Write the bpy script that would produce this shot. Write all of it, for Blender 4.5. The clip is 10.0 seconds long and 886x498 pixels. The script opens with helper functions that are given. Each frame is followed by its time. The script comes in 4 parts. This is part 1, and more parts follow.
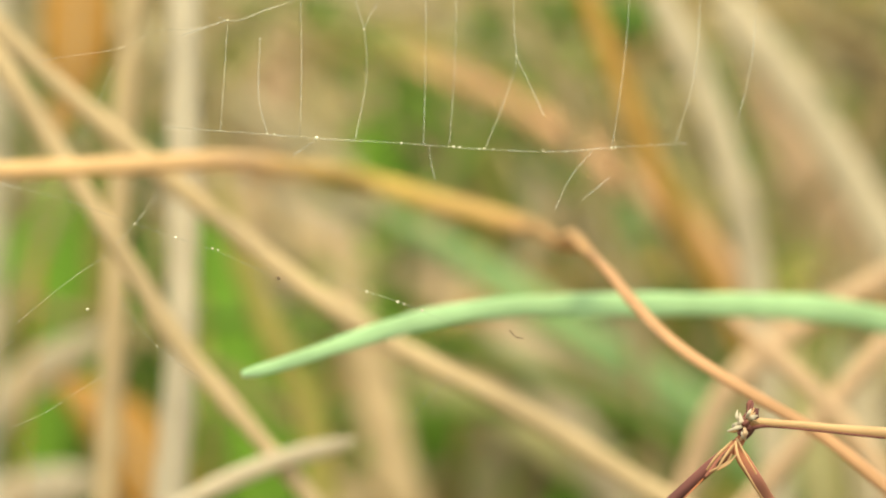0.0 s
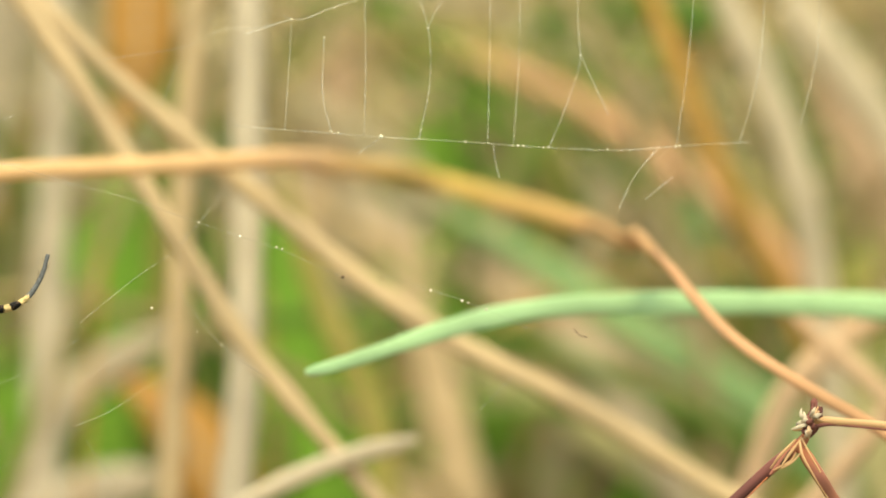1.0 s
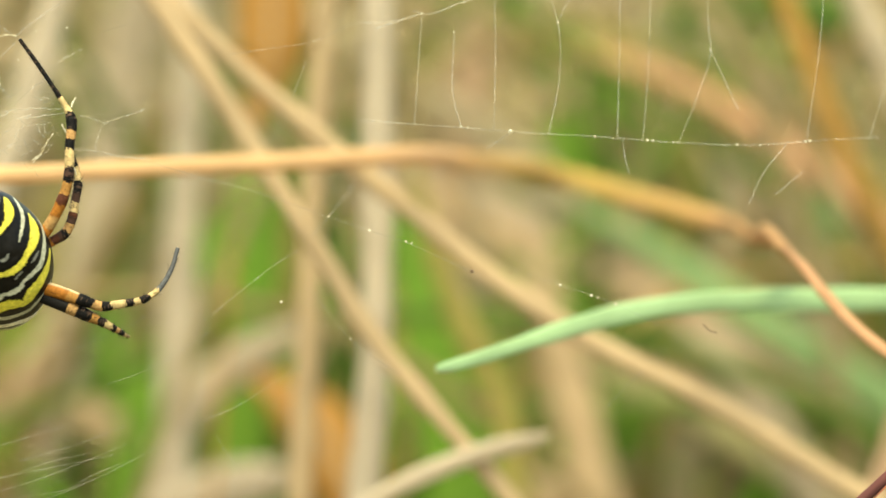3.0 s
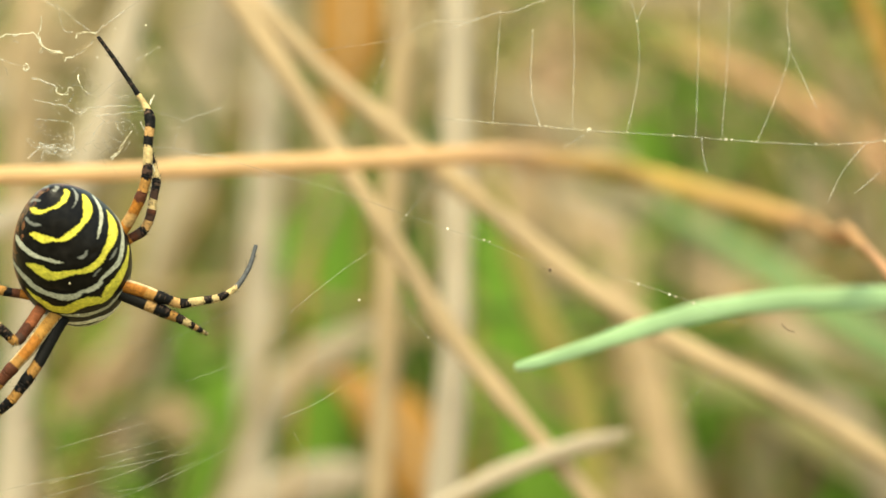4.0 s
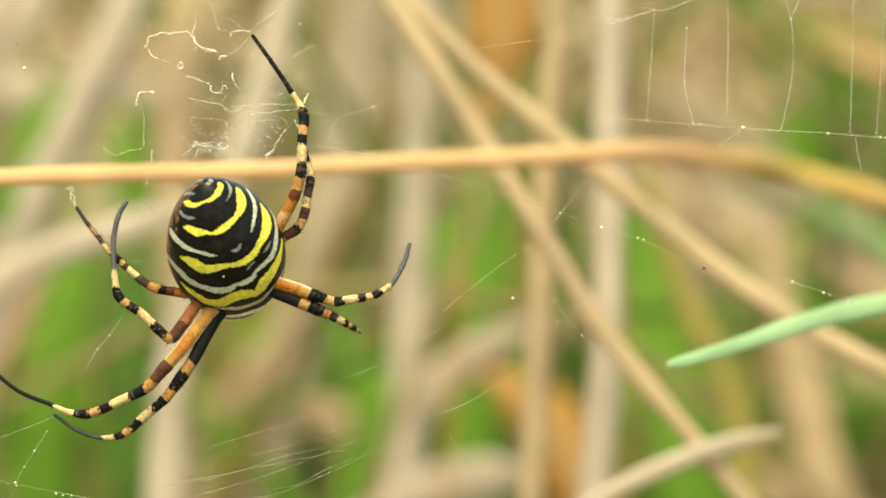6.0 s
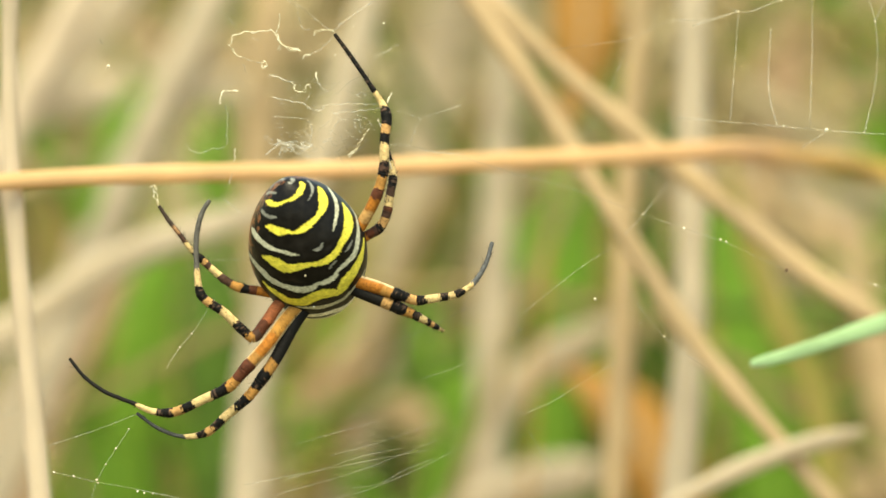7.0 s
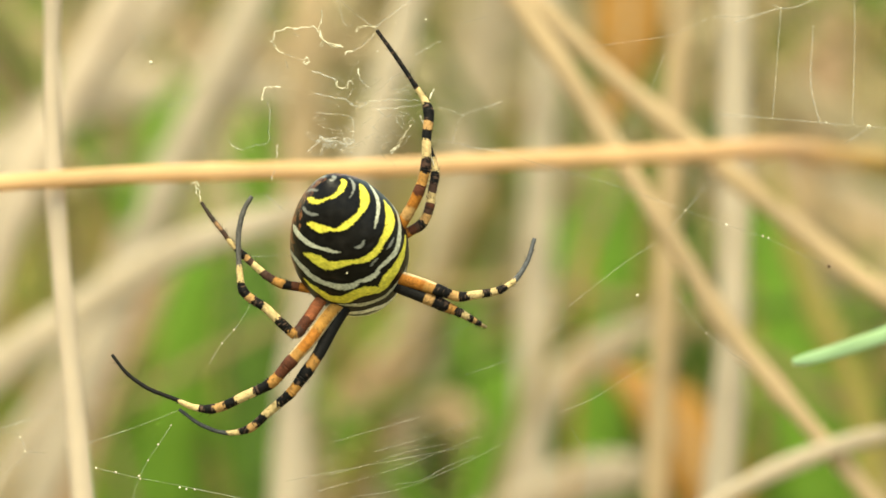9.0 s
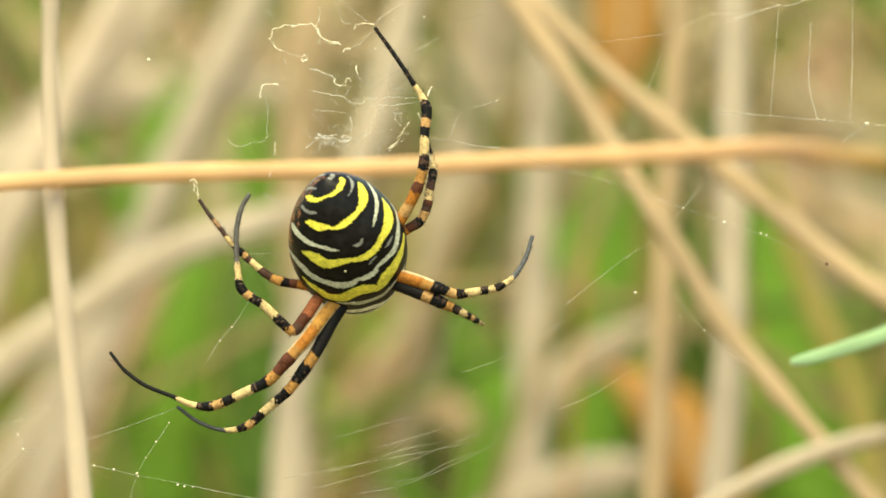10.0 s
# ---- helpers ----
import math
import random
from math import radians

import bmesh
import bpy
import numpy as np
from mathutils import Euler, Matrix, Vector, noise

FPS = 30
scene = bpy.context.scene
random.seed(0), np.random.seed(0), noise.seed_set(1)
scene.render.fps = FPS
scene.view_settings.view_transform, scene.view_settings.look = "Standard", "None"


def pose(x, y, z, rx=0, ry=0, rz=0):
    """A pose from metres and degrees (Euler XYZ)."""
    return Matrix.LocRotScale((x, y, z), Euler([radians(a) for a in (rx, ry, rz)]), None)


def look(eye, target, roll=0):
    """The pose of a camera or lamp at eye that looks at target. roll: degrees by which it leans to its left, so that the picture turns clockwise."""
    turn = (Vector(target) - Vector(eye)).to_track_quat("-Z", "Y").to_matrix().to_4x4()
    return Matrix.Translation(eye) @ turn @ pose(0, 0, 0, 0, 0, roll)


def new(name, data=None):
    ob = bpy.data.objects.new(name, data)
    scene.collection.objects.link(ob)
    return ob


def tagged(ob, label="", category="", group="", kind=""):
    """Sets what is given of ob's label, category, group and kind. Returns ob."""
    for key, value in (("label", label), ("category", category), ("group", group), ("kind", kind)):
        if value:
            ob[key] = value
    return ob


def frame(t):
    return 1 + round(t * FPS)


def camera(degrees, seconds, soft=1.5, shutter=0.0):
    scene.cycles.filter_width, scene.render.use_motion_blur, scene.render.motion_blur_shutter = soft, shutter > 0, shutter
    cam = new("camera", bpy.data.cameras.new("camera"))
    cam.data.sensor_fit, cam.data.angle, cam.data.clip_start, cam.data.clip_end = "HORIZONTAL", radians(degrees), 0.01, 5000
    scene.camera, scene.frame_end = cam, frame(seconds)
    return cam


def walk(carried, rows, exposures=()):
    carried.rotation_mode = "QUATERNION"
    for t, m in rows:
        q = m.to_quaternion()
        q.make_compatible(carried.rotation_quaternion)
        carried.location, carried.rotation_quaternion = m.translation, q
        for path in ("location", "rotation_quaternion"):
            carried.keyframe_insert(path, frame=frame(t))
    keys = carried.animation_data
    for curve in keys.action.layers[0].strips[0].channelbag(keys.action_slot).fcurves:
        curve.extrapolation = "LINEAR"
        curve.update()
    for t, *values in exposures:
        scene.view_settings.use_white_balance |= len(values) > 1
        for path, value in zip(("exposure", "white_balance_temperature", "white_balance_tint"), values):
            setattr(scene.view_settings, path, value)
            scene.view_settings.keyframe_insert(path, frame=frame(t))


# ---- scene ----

# ---------------------------------------------------------------- camera
# A long lens on a tripod: it only turns. STAND is its pose once it has come to rest.
LENS = 9.1
STAND = pose(0, 0, 0.45, 78, 0, 0)
FOCUS = 0.500
STEP = 2 * math.tan(radians(LENS / 2)) / 1568   # one step of the bearing grid (about 0.1 mrad)

cam = camera(LENS, 10.0, soft=1.6)
cam.data.dof.use_dof = True
cam.data.dof.focus_distance = FOCUS
cam.data.dof.aperture_fstop = 27.0
PAN = [(0, 5.666, 0.125), (0.5, 5.329, 0.116), (1, 5.009, 0.107), (1.5, 4.688, 0.098), (2, 4.455, 0.095),
       (2.5, 4.101, 0.080), (2.7, 3.941, 0.077), (3.8, 2.972, 0.056), (4, 2.854, 0.054), (4.5, 2.453, 0.044), (5, 2.115, 0.038), (5.5, 1.679, 0.033),
       (5.7, 1.530, 0.031), (6.8, 0.582, 0.020), (7, 0.434, 0.018), (7.5, 0.240, 0.004), (8, 0.098, 0), (8.5, 0.027, 0), (9, 0, 0), (9.5, 0.006, 0), (10, 0.018, 0)]
walk(cam, [(t, STAND @ pose(0, 0, 0, 0, -pan, 0) @ pose(0, 0, 0, tilt, 0, 0)) for t, pan, tilt in PAN],
     exposures=[(0, 1.46, 7850, -8.6), (10, 1.46, 7850, -8.6)])


def spot(u, v, d):
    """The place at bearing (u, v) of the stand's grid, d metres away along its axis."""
    return STAND @ Vector(((u - 784) * STEP * d, (441 - v) * STEP * d, -d))


# ---------------------------------------------------------------- light: bright overcast summer sky
world = bpy.data.worlds.new("sky")
scene.world = world
world.use_nodes = True
wn = world.node_tree.nodes
sky = wn.new("ShaderNodeTexSky")
sky.sky_type, sky.sun_disc = "NISHITA", False
sky.sun_elevation, sky.sun_rotation = radians(71), radians(188)
sky.air_density, sky.dust_density = 1.0, 3.0
wn["Background"].inputs["Strength"].default_value = 0.15
world.node_tree.links.new(sky.outputs[0], wn["Background"].inputs["Color"])
sun = new("sun", bpy.data.lights.new("sun", "SUN"))
sun.data.energy, sun.data.angle, sun.data.color = 2.1, radians(42), (1.0, 0.93, 0.80)
sun.matrix_world = look((-0.1, -0.4, 2.4), (0, 0.3, 0.3))


# ---------------------------------------------------------------- materials
def shader(name, rough=0.6, spec=0.4):
    m = bpy.data.materials.new(name)
    m.use_nodes = True
    nt = m.node_tree
    b = nt.nodes["Principled BSDF"]
    b.inputs["Roughness"].default_value = rough
    b.inputs["Specular IOR Level"].default_value = spec
    return m, nt, b


def ramp(nt, fac, stops, mode="LINEAR"):
    r = nt.nodes.new("ShaderNodeValToRGB")
    r.color_ramp.interpolation = mode
    while len(r.color_ramp.elements) < len(stops):
        r.color_ramp.elements.new(0.5)
    for e, (p, c) in zip(r.color_ramp.elements, stops):
        e.position, e.color = p, (*c, 1)
    nt.links.new(fac, r.inputs[0])
    return r.outputs[0]


def noise_node(nt, vec, scale, detail=4.0, stretch=None):
    n = nt.nodes.new("ShaderNodeTexNoise")
    n.inputs["Scale"].default_value, n.inputs["Detail"].default_value = scale, detail
    if stretch:
        mp = nt.nodes.new("ShaderNodeMapping")
        mp.inputs["Scale"].default_value = stretch
        nt.links.new(vec, mp.inputs["Vector"])
        vec = mp.outputs[0]
    nt.links.new(vec, n.inputs["Vector"])
    return n.outputs["Fac"]


def mix(nt, fac, a, b, mode="MIX"):
    m = nt.nodes.new("ShaderNodeMix")
    m.data_type, m.blend_type = "RGBA", mode
    for sock, val in ((m.inputs["Factor"], fac), (m.inputs["A"], a), (m.inputs["B"], b)):
        if isinstance(val, (int, float)):
            sock.default_value = val
        elif isinstance(val, tuple):
            sock.default_value = (*val, 1)
        else:
            nt.links.new(val, sock)
    return m.outputs["Result"]


def bump(nt, b, height, strength, distance):
    n = nt.nodes.new("ShaderNodeBump")
    n.inputs["Strength"].default_value, n.inputs["Distance"].default_value = strength, distance
    nt.links.new(height, n.inputs["Height"])
    nt.links.new(n.outputs[0], b.inputs["Normal"])


def thin_leaf(nt, b, colour, share):
    """Lets part of the light through a thin blade."""
    tr = nt.nodes.new("ShaderNodeBsdfTranslucent")
    ms = nt.nodes.new("ShaderNodeMixShader")
    ms.inputs[0].default_value = share
    nt.links.new(colour, tr.inputs["Color"])
    nt.links.new(b.outputs[0], ms.inputs[1])
    nt.links.new(tr.outputs[0], ms.inputs[2])
    nt.links.new(ms.outputs[0], nt.nodes["Material Output"].inputs["Surface"])


def straw(name, light, dark, share=0.40, along=None):
    """Dry grass: streaks along the blade and blotches across it; along: stops of (metres from the root, tint) by which it ripens unevenly."""
    m, nt, b = shader(name, 0.75, 0.15)
    uv = nt.nodes.new("ShaderNodeUVMap")
    uv.uv_map = "grain"
    streak = noise_node(nt, uv.outputs[0], 900, 3, (0.03, 1, 1))
    blotch = noise_node(nt, uv.outputs[0], 60, 4, (1, 0.4, 1))
    c = mix(nt, streak, dark, light)
    if along:
        axis = nt.nodes.new("ShaderNodeSeparateXYZ")
        nt.links.new(uv.outputs[0], axis.inputs[0])
        c = mix(nt, 1.0, c, ramp(nt, axis.outputs["X"], along), "MULTIPLY")
    c = mix(nt, ramp(nt, blotch, [(0.42, (0, 0, 0)), (0.72, (0.5, 0.5, 0.5))]), c, tuple(x * 0.55 for x in dark))
    nt.links.new(c, b.inputs["Base Color"])
    bump(nt, b, streak, 0.4, 0.0002)
    thin_leaf(nt, b, c, share)
    return m


def grass(name, stops, share=0.3, single=False):
    """A meadow's loose blades: each blade takes its own shade."""
    m, nt, b = shader(name, 0.7, 0.15)
    g = nt.nodes.new("ShaderNodeObjectInfo" if single else "ShaderNodeNewGeometry")
    c = ramp(nt, g.outputs["Random" if single else "Random Per Island"], stops)
    tc = nt.nodes.new("ShaderNodeTexCoord")
    n = noise_node(nt, tc.outputs["Object"], 60, 3)
    c = mix(nt, n, c, mix(nt, 0.5, c, (0.05, 0.05, 0.02)))
    nt.links.new(c, b.inputs["Base Color"])
    thin_leaf(nt, b, c, share)
    return m


def painted(name, rough, spec, relief, scale):
    """An animal's cuticle: markings from the mesh's own attribute, fine relief and grime from noise."""
    m, nt, b = shader(name, rough, spec)
    a = nt.nodes.new("ShaderNodeAttribute")
    a.attribute_name = "marking"
    tc = nt.nodes.new("ShaderNodeTexCoord")
    n = noise_node(nt, tc.outputs["Object"], scale, 3)
    c = mix(nt, ramp(nt, n, [(0.35, (0, 0, 0)), (0.75, (0.35, 0.35, 0.35))]), a.outputs["Color"], (0.009, 0.007, 0.005))
    nt.links.new(c, b.inputs["Base Color"])
    bump(nt, b, n, relief, 0.0002)
    return m


STRAW_TAN = straw("straw_tan", (0.62, 0.455, 0.275), (0.49, 0.35, 0.195))
STRAW_GOLD = straw("straw_gold", (0.68, 0.44, 0.24), (0.53, 0.32, 0.16))
STRAW_PALE = straw("straw_pale", (0.63, 0.52, 0.385), (0.51, 0.415, 0.295))
STRAW_RUDDY = straw("straw_ruddy", (0.61, 0.35, 0.19), (0.48, 0.26, 0.135))
LEAF_ORANGE = straw("leaf_orange", (0.52, 0.28, 0.075), (0.42, 0.205, 0.055))
STRAW_ROSE = straw("straw_rose", (0.66, 0.45, 0.29), (0.53, 0.35, 0.21))
GAP_SHADE = straw("gap_shade", (0.22, 0.155, 0.075), (0.15, 0.10, 0.045))
STRAW_RIPENING = straw("straw_ripening", (0.83, 0.55, 0.285), (0.71, 0.45, 0.225), 0.4,
                       [(0.0, (0.68, 0.59, 0.54)), (0.10, (0.73, 0.65, 0.57)), (0.13, (0.70, 0.73, 0.42)), (0.155, (0.80, 0.79, 0.56)), (0.19, (0.90, 0.87, 0.90)), (0.24, (1, 1, 1))])
STRAW_LIME = straw("straw_lime", (0.44, 0.38, 0.19), (0.34, 0.31, 0.13))
BLEACHED = straw("straw_bleached", (0.72, 0.58, 0.43), (0.60, 0.48, 0.345))
STRAW_DULL = straw("straw_dull", (0.57, 0.46, 0.32), (0.45, 0.36, 0.24))
STRAW_OLIVE = straw("straw_olive", (0.42, 0.34, 0.10), (0.26, 0.22, 0.06))
DRY_ORANGE = straw("dry_orange", (0.54, 0.31, 0.085), (0.42, 0.23, 0.06))
TWIG_BARK_AND_SHADE = straw("twig_bark_and_shade", (0.30, 0.12, 0.085), (0.030, 0.014, 0.018), 0.02, [(0.30, (0.95, 0.80, 0.75)), (0.45, (0.75, 0.65, 0.8)), (0.47, (1.2, 0.95, 0.75)), (0.49, (1.1, 1, 0.9))])
LEAF_RUST = straw("leaf_rust", (0.56, 0.24, 0.13), (0.14, 0.05, 0.045), 0.05, [(0.0, (1.25, 1.0, 0.6)), (0.0012, (1.2, 0.95, 0.7)), (0.003, (0.8, 0.7, 0.95)), (0.005, (0.95, 0.9, 0.9))])
GREEN_BLADE = straw("green_blade", (0.41, 0.56, 0.30), (0.34, 0.49, 0.24), 0.3)
GREEN_DEEP = straw("green_deep", (0.20, 0.34, 0.04), (0.13, 0.25, 0.03), 0.35)
GREEN_DARK = straw("green_dark", (0.09, 0.15, 0.025), (0.05, 0.09, 0.015), 0.25)
GREEN_BLUE = straw("green_blue", (0.29, 0.40, 0.18), (0.22, 0.32, 0.13), 0.3)
GREENS = [(0, (0.08, 0.15, 0.02)), (0.5, (0.16, 0.25, 0.04)), (1, (0.28, 0.32, 0.08))]
STRAWS = [(0, (0.26, 0.18, 0.08)), (0.4, (0.44, 0.33, 0.165)), (0.8, (0.56, 0.44, 0.265)), (1, (0.44, 0.27, 0.09))]
MEADOW_GREEN, GREEN_MIXED = grass("meadow_green", GREENS), grass("green_mixed", GREENS, 0.3, True)
MEADOW_DRY, STRAW_MIXED = grass("meadow_dry", STRAWS, 0.15), grass("straw_mixed", STRAWS, 0.15, True)
ABDOMEN_SKIN = painted("abdomen_skin", 0.34, 0.12, 0.2, 2600)
LEG_SKIN = painted("leg_skin", 0.55, 0.07, 0.4, 3000)

SOIL, nt_, b_ = shader("soil_litter", 0.9, 0.2)
tc_ = nt_.nodes.new("ShaderNodeTexCoord")
c_ = ramp(nt_, noise_node(nt_, tc_.outputs["Object"], 14, 8), [(0.3, (0.05, 0.04, 0.018)), (0.5, (0.16, 0.11, 0.05)), (0.7, (0.30, 0.21, 0.10))])
c_ = mix(nt_, ramp(nt_, noise_node(nt_, tc_.outputs["Object"], 3.5, 4), [(0.45, (0, 0, 0)), (0.6, (0.8, 0.8, 0.8))]), c_, (0.07, 0.10, 0.02))
nt_.links.new(c_, b_.inputs["Base Color"])
bump(nt_, b_, noise_node(nt_, tc_.outputs["Object"], 160, 6), 0.8, 0.01)

SILK, nt_, b_ = shader("spider_silk", 0.35, 0.6)
b_.inputs["Base Color"].default_value = (0.88, 0.84, 0.74, 1)
tc_ = nt_.nodes.new("ShaderNodeTexCoord")
tr_, ms_ = nt_.nodes.new("ShaderNodeBsdfTransparent"), nt_.nodes.new("ShaderNodeMixShader")
nt_.links.new(ramp(nt_, noise_node(nt_, tc_.outputs["Object"], 260, 3), [(0.36, (0.14, 0.14, 0.14)), (0.66, (0.40, 0.40, 0.40))]), ms_.inputs[0])
nt_.links.new(tr_.outputs[0], ms_.inputs[1])
nt_.links.new(b_.outputs[0], ms_.inputs[2])
nt_.links.new(ms_.outputs[0], nt_.nodes["Material Output"].inputs["Surface"])

SILK_FAINT = SILK.copy()
SILK_FAINT.name = "faint_silk"
for e_, f_ in zip([n for n in SILK_FAINT.node_tree.nodes if n.bl_idname == "ShaderNodeValToRGB"][0].color_ramp.elements, (0.09, 0.20)):
    e_.color = (f_, f_, f_, 1)

SILK_DENSE, nt_, b_ = shader("dense_silk", 0.5, 0.5)
tc_ = nt_.nodes.new("ShaderNodeTexCoord")
nt_.links.new(ramp(nt_, noise_node(nt_, tc_.outputs["Object"], 900, 3), [(0.3, (0.44, 0.35, 0.20)), (0.7, (0.74, 0.67, 0.50))]), b_.inputs["Base Color"])

DEBRIS_AND_SHADE, nt_, b_ = shader("dark_debris_and_shade", 0.7, 0.3)
tc_ = nt_.nodes.new("ShaderNodeTexCoord")
nt_.links.new(ramp(nt_, noise_node(nt_, tc_.outputs["Object"], 2500, 3), [(0.3, (0.03, 0.02, 0.012)), (0.7, (0.18, 0.10, 0.05))]), b_.inputs["Base Color"])


# ---------------------------------------------------------------- mesh helpers
def linked(name, verts, faces, material, parent=None, label="", colours=None, grain=None, smooth=True):
    me = bpy.data.meshes.new(name)
    me.from_pydata([tuple(v) for v in verts], [], faces)
    if colours is not None:
        at = me.color_attributes.new("marking", "FLOAT_COLOR", "POINT")
        at.data.foreach_set("color", np.asarray([(*c, 1.0) for c in colours], dtype=np.float32).ravel())
    if grain is not None:
        uv = me.uv_layers.new(name="grain")
        idx = np.empty(len(me.loops), dtype=np.int32)
        me.loops.foreach_get("vertex_index", idx)
        uv.data.foreach_set("uv", np.asarray(grain, dtype=np.float32)[idx].ravel())
    me.materials.append(material)
    me.polygons.foreach_set("use_smooth", [smooth] * len(me.polygons))
    me.update()
    ob = new(name, me)
    if parent:
        ob.parent = parent
    return tagged(ob, label) if label else ob


def glide(points, count=0, dense=14):
    """Points along a smooth curve through the given ones (any dimension): count of them evenly spaced, or dense ones a stretch."""
    p = np.asarray(points, dtype=float)
    if len(p) == 2:
        p = np.array([p[0], (p[0] + p[1]) / 2, p[1]])
    h = np.linalg.norm(np.diff(p[:, :3], axis=0), axis=1)[:, None] + 1e-9
    v = np.diff(p, axis=0) / h
    m = np.vstack([v[:1], (v[:-1] * h[1:] + v[1:] * h[:-1]) / (h[1:] + h[:-1]), v[-1:]])
    out = []
    for i in range(len(p) - 1):
        for t in np.linspace(0, 1, dense, endpoint=False):
            out.append((2 * t ** 3 - 3 * t ** 2 + 1) * p[i] + (t ** 3 - 2 * t ** 2 + t) * h[i] * m[i] + (3 * t ** 2 - 2 * t ** 3) * p[i + 1] + (t ** 3 - t ** 2) * h[i] * m[i + 1])
    out = np.array(out + [p[-1]])
    s = np.concatenate([[0], np.cumsum(np.linalg.norm(np.diff(out[:, :3], axis=0), axis=1))])
    if not count:
        return out, s
    at = np.linspace(0, s[-1], count)
    return np.column_stack([np.interp(at, s, out[:, k]) for k in range(out.shape[1])]), at


def tube(path, widths, lengths, sides=10, flat=1.0, facing=(0, -1, 0.2), ridge=0.0):
    """Rings along a path: widths across, flat times that in depth. Returns verts, faces, grain."""
    path = np.asarray(path)
    tang = np.gradient(path, axis=0)
    tang /= np.linalg.norm(tang, axis=1)[:, None] + 1e-12
    f = np.asarray(facing, dtype=float)
    verts, faces, grain = [], [], []
    n = len(path)
    for i in range(n):
        side = np.cross(tang[i], f)
        side /= np.linalg.norm(side) + 1e-12
        deep = np.cross(side, tang[i])
        for k in range(sides):
            a = 2 * math.pi * k / sides
            r = widths[i] / 2 * (1 + ridge * math.cos(3 * a))
            verts.append(path[i] + side * math.cos(a) * r + deep * math.sin(a) * r * flat)
            grain.append((lengths[i], (k if k <= sides / 2 else sides - k) / sides * 2 * widths[i]))
    for i in range(n - 1):
        for k in range(sides):
            j = (k + 1) % sides
            faces.append((i * sides + k, i * sides + j, (i + 1) * sides + j, (i + 1) * sides + k))
    faces.append(tuple(range(sides - 1, -1, -1)))
    faces.append(tuple((n - 1) * sides + k for k in range(sides)))
    return verts, faces, grain


def stem(name, marks, material, label, category="grass", flat=0.5, rooted=True, parent=None, wobble=1.0, part="stem", midrib=None):
    """A grown stem or blade through marks (u, v, distance, width in grid steps), root first, led down to the ground below its root.
    As a thing of its own it has an Empty at its foot and the stem or the blade with its midrib as parts."""
    pts = [(*spot(u, v, d), w * STEP * d) for u, v, d, w in marks]
    if rooted:
        a, b = np.array(pts[0]), np.array(pts[1])
        run = a - b
        run[:3] /= np.linalg.norm(run[:3]) + 1e-9
        drop = a[2]
        lean = np.clip(run[:2], -0.8, 0.8) * drop
        foot = np.array([a[0] + lean[0] * 0.75, a[1] + lean[1] * 0.75 + 0.02, -0.012, a[3] * 1.05])
        knee = np.array([a[0] + lean[0] * 0.45, a[1] + lean[1] * 0.45 + 0.01, drop * 0.45, a[3]])
        pts = [tuple(foot), tuple(knee)] + pts
    path, s = glide(pts)
    rng = np.random.default_rng(len(label) * 7 + int(abs(marks[0][0])))
    ph = rng.uniform(0, 6, 4)
    w = np.maximum(path[:, 3], 1e-4) * (1 + 0.05 * wobble * np.sin(s * 210 + ph[0]) + 0.04 * wobble * np.sin(s * 560 + ph[1]))
    xyz = path[:, :3].copy()
    xyz[:, 0] += 0.0003 * wobble * np.sin(s * 95 + ph[2])
    xyz[:, 2] += 0.0003 * wobble * np.sin(s * 120 + ph[3])
    if parent is not None:
        v, f, g = tube(xyz, w, s, 10, flat, (0.1, -1, 0.25), 0.06)
        return linked(part, v, f, material, parent, "", None, g)
    thing = new(name)
    thing.location = pts[0][:3]
    tagged(thing, label, category)
    xyz -= np.array(pts[0][:3])
    v, f, g = tube(xyz, w, s, 10, flat, (0.1, -1, 0.25), 0.06)
    linked(part, v, f, material, thing, "", None, g)
    if midrib:
        lift = np.array([0.1, -1, 0.25]) / 1.04
        v, f, g = tube(xyz + lift * (w * flat * 0.48)[:, None], w * 0.09, s, 6, 0.5, (0.1, -1, 0.25))
        linked("midrib", v, f, midrib, thing, "", None, g)
    return thing


def hair(verts, faces, a, b, r):
    """Adds a three-sided tapering bristle to a mesh's lists."""
    a, b = np.asarray(a, dtype=float), np.asarray(b, dtype=float)
    d = (b - a) / (np.linalg.norm(b - a) + 1e-12)
    e = np.cross(d, (0.3, 0.2, 0.93))
    e /= np.linalg.norm(e) + 1e-12
    g = np.cross(d, e)
    i = len(verts)
    for k in range(3):
        verts.append(a + r * (e * math.cos(k * 2.094) + g * math.sin(k * 2.094)))
    verts.append(b)
    faces.extend([(i, i + 1, i + 3), (i + 1, i + 2, i + 3), (i + 2, i, i + 3)])


# ---------------------------------------------------------------- ground
def ground():
    n = 90
    xs = np.sign(np.linspace(-1, 1, n)) * np.abs(np.linspace(-1, 1, n)) ** 4 * 150
    verts = [(x, y + 1.5, 0.012 * noise.noise((x * 3, y * 3, 0)) + 0.25 * noise.noise((x * 0.12, y * 0.12, 2)) * min(1, (abs(x) + abs(y)) / 12)) for y in xs for x in xs]
    faces = [(j * n + i, j * n + i + 1, (j + 1) * n + i + 1, (j + 1) * n + i) for j in range(n - 1) for i in range(n - 1)]
    tagged(linked("ground", verts, faces, SOIL), "brown meadow soil with dry litter and moss", "ground", kind="structure")


ground()


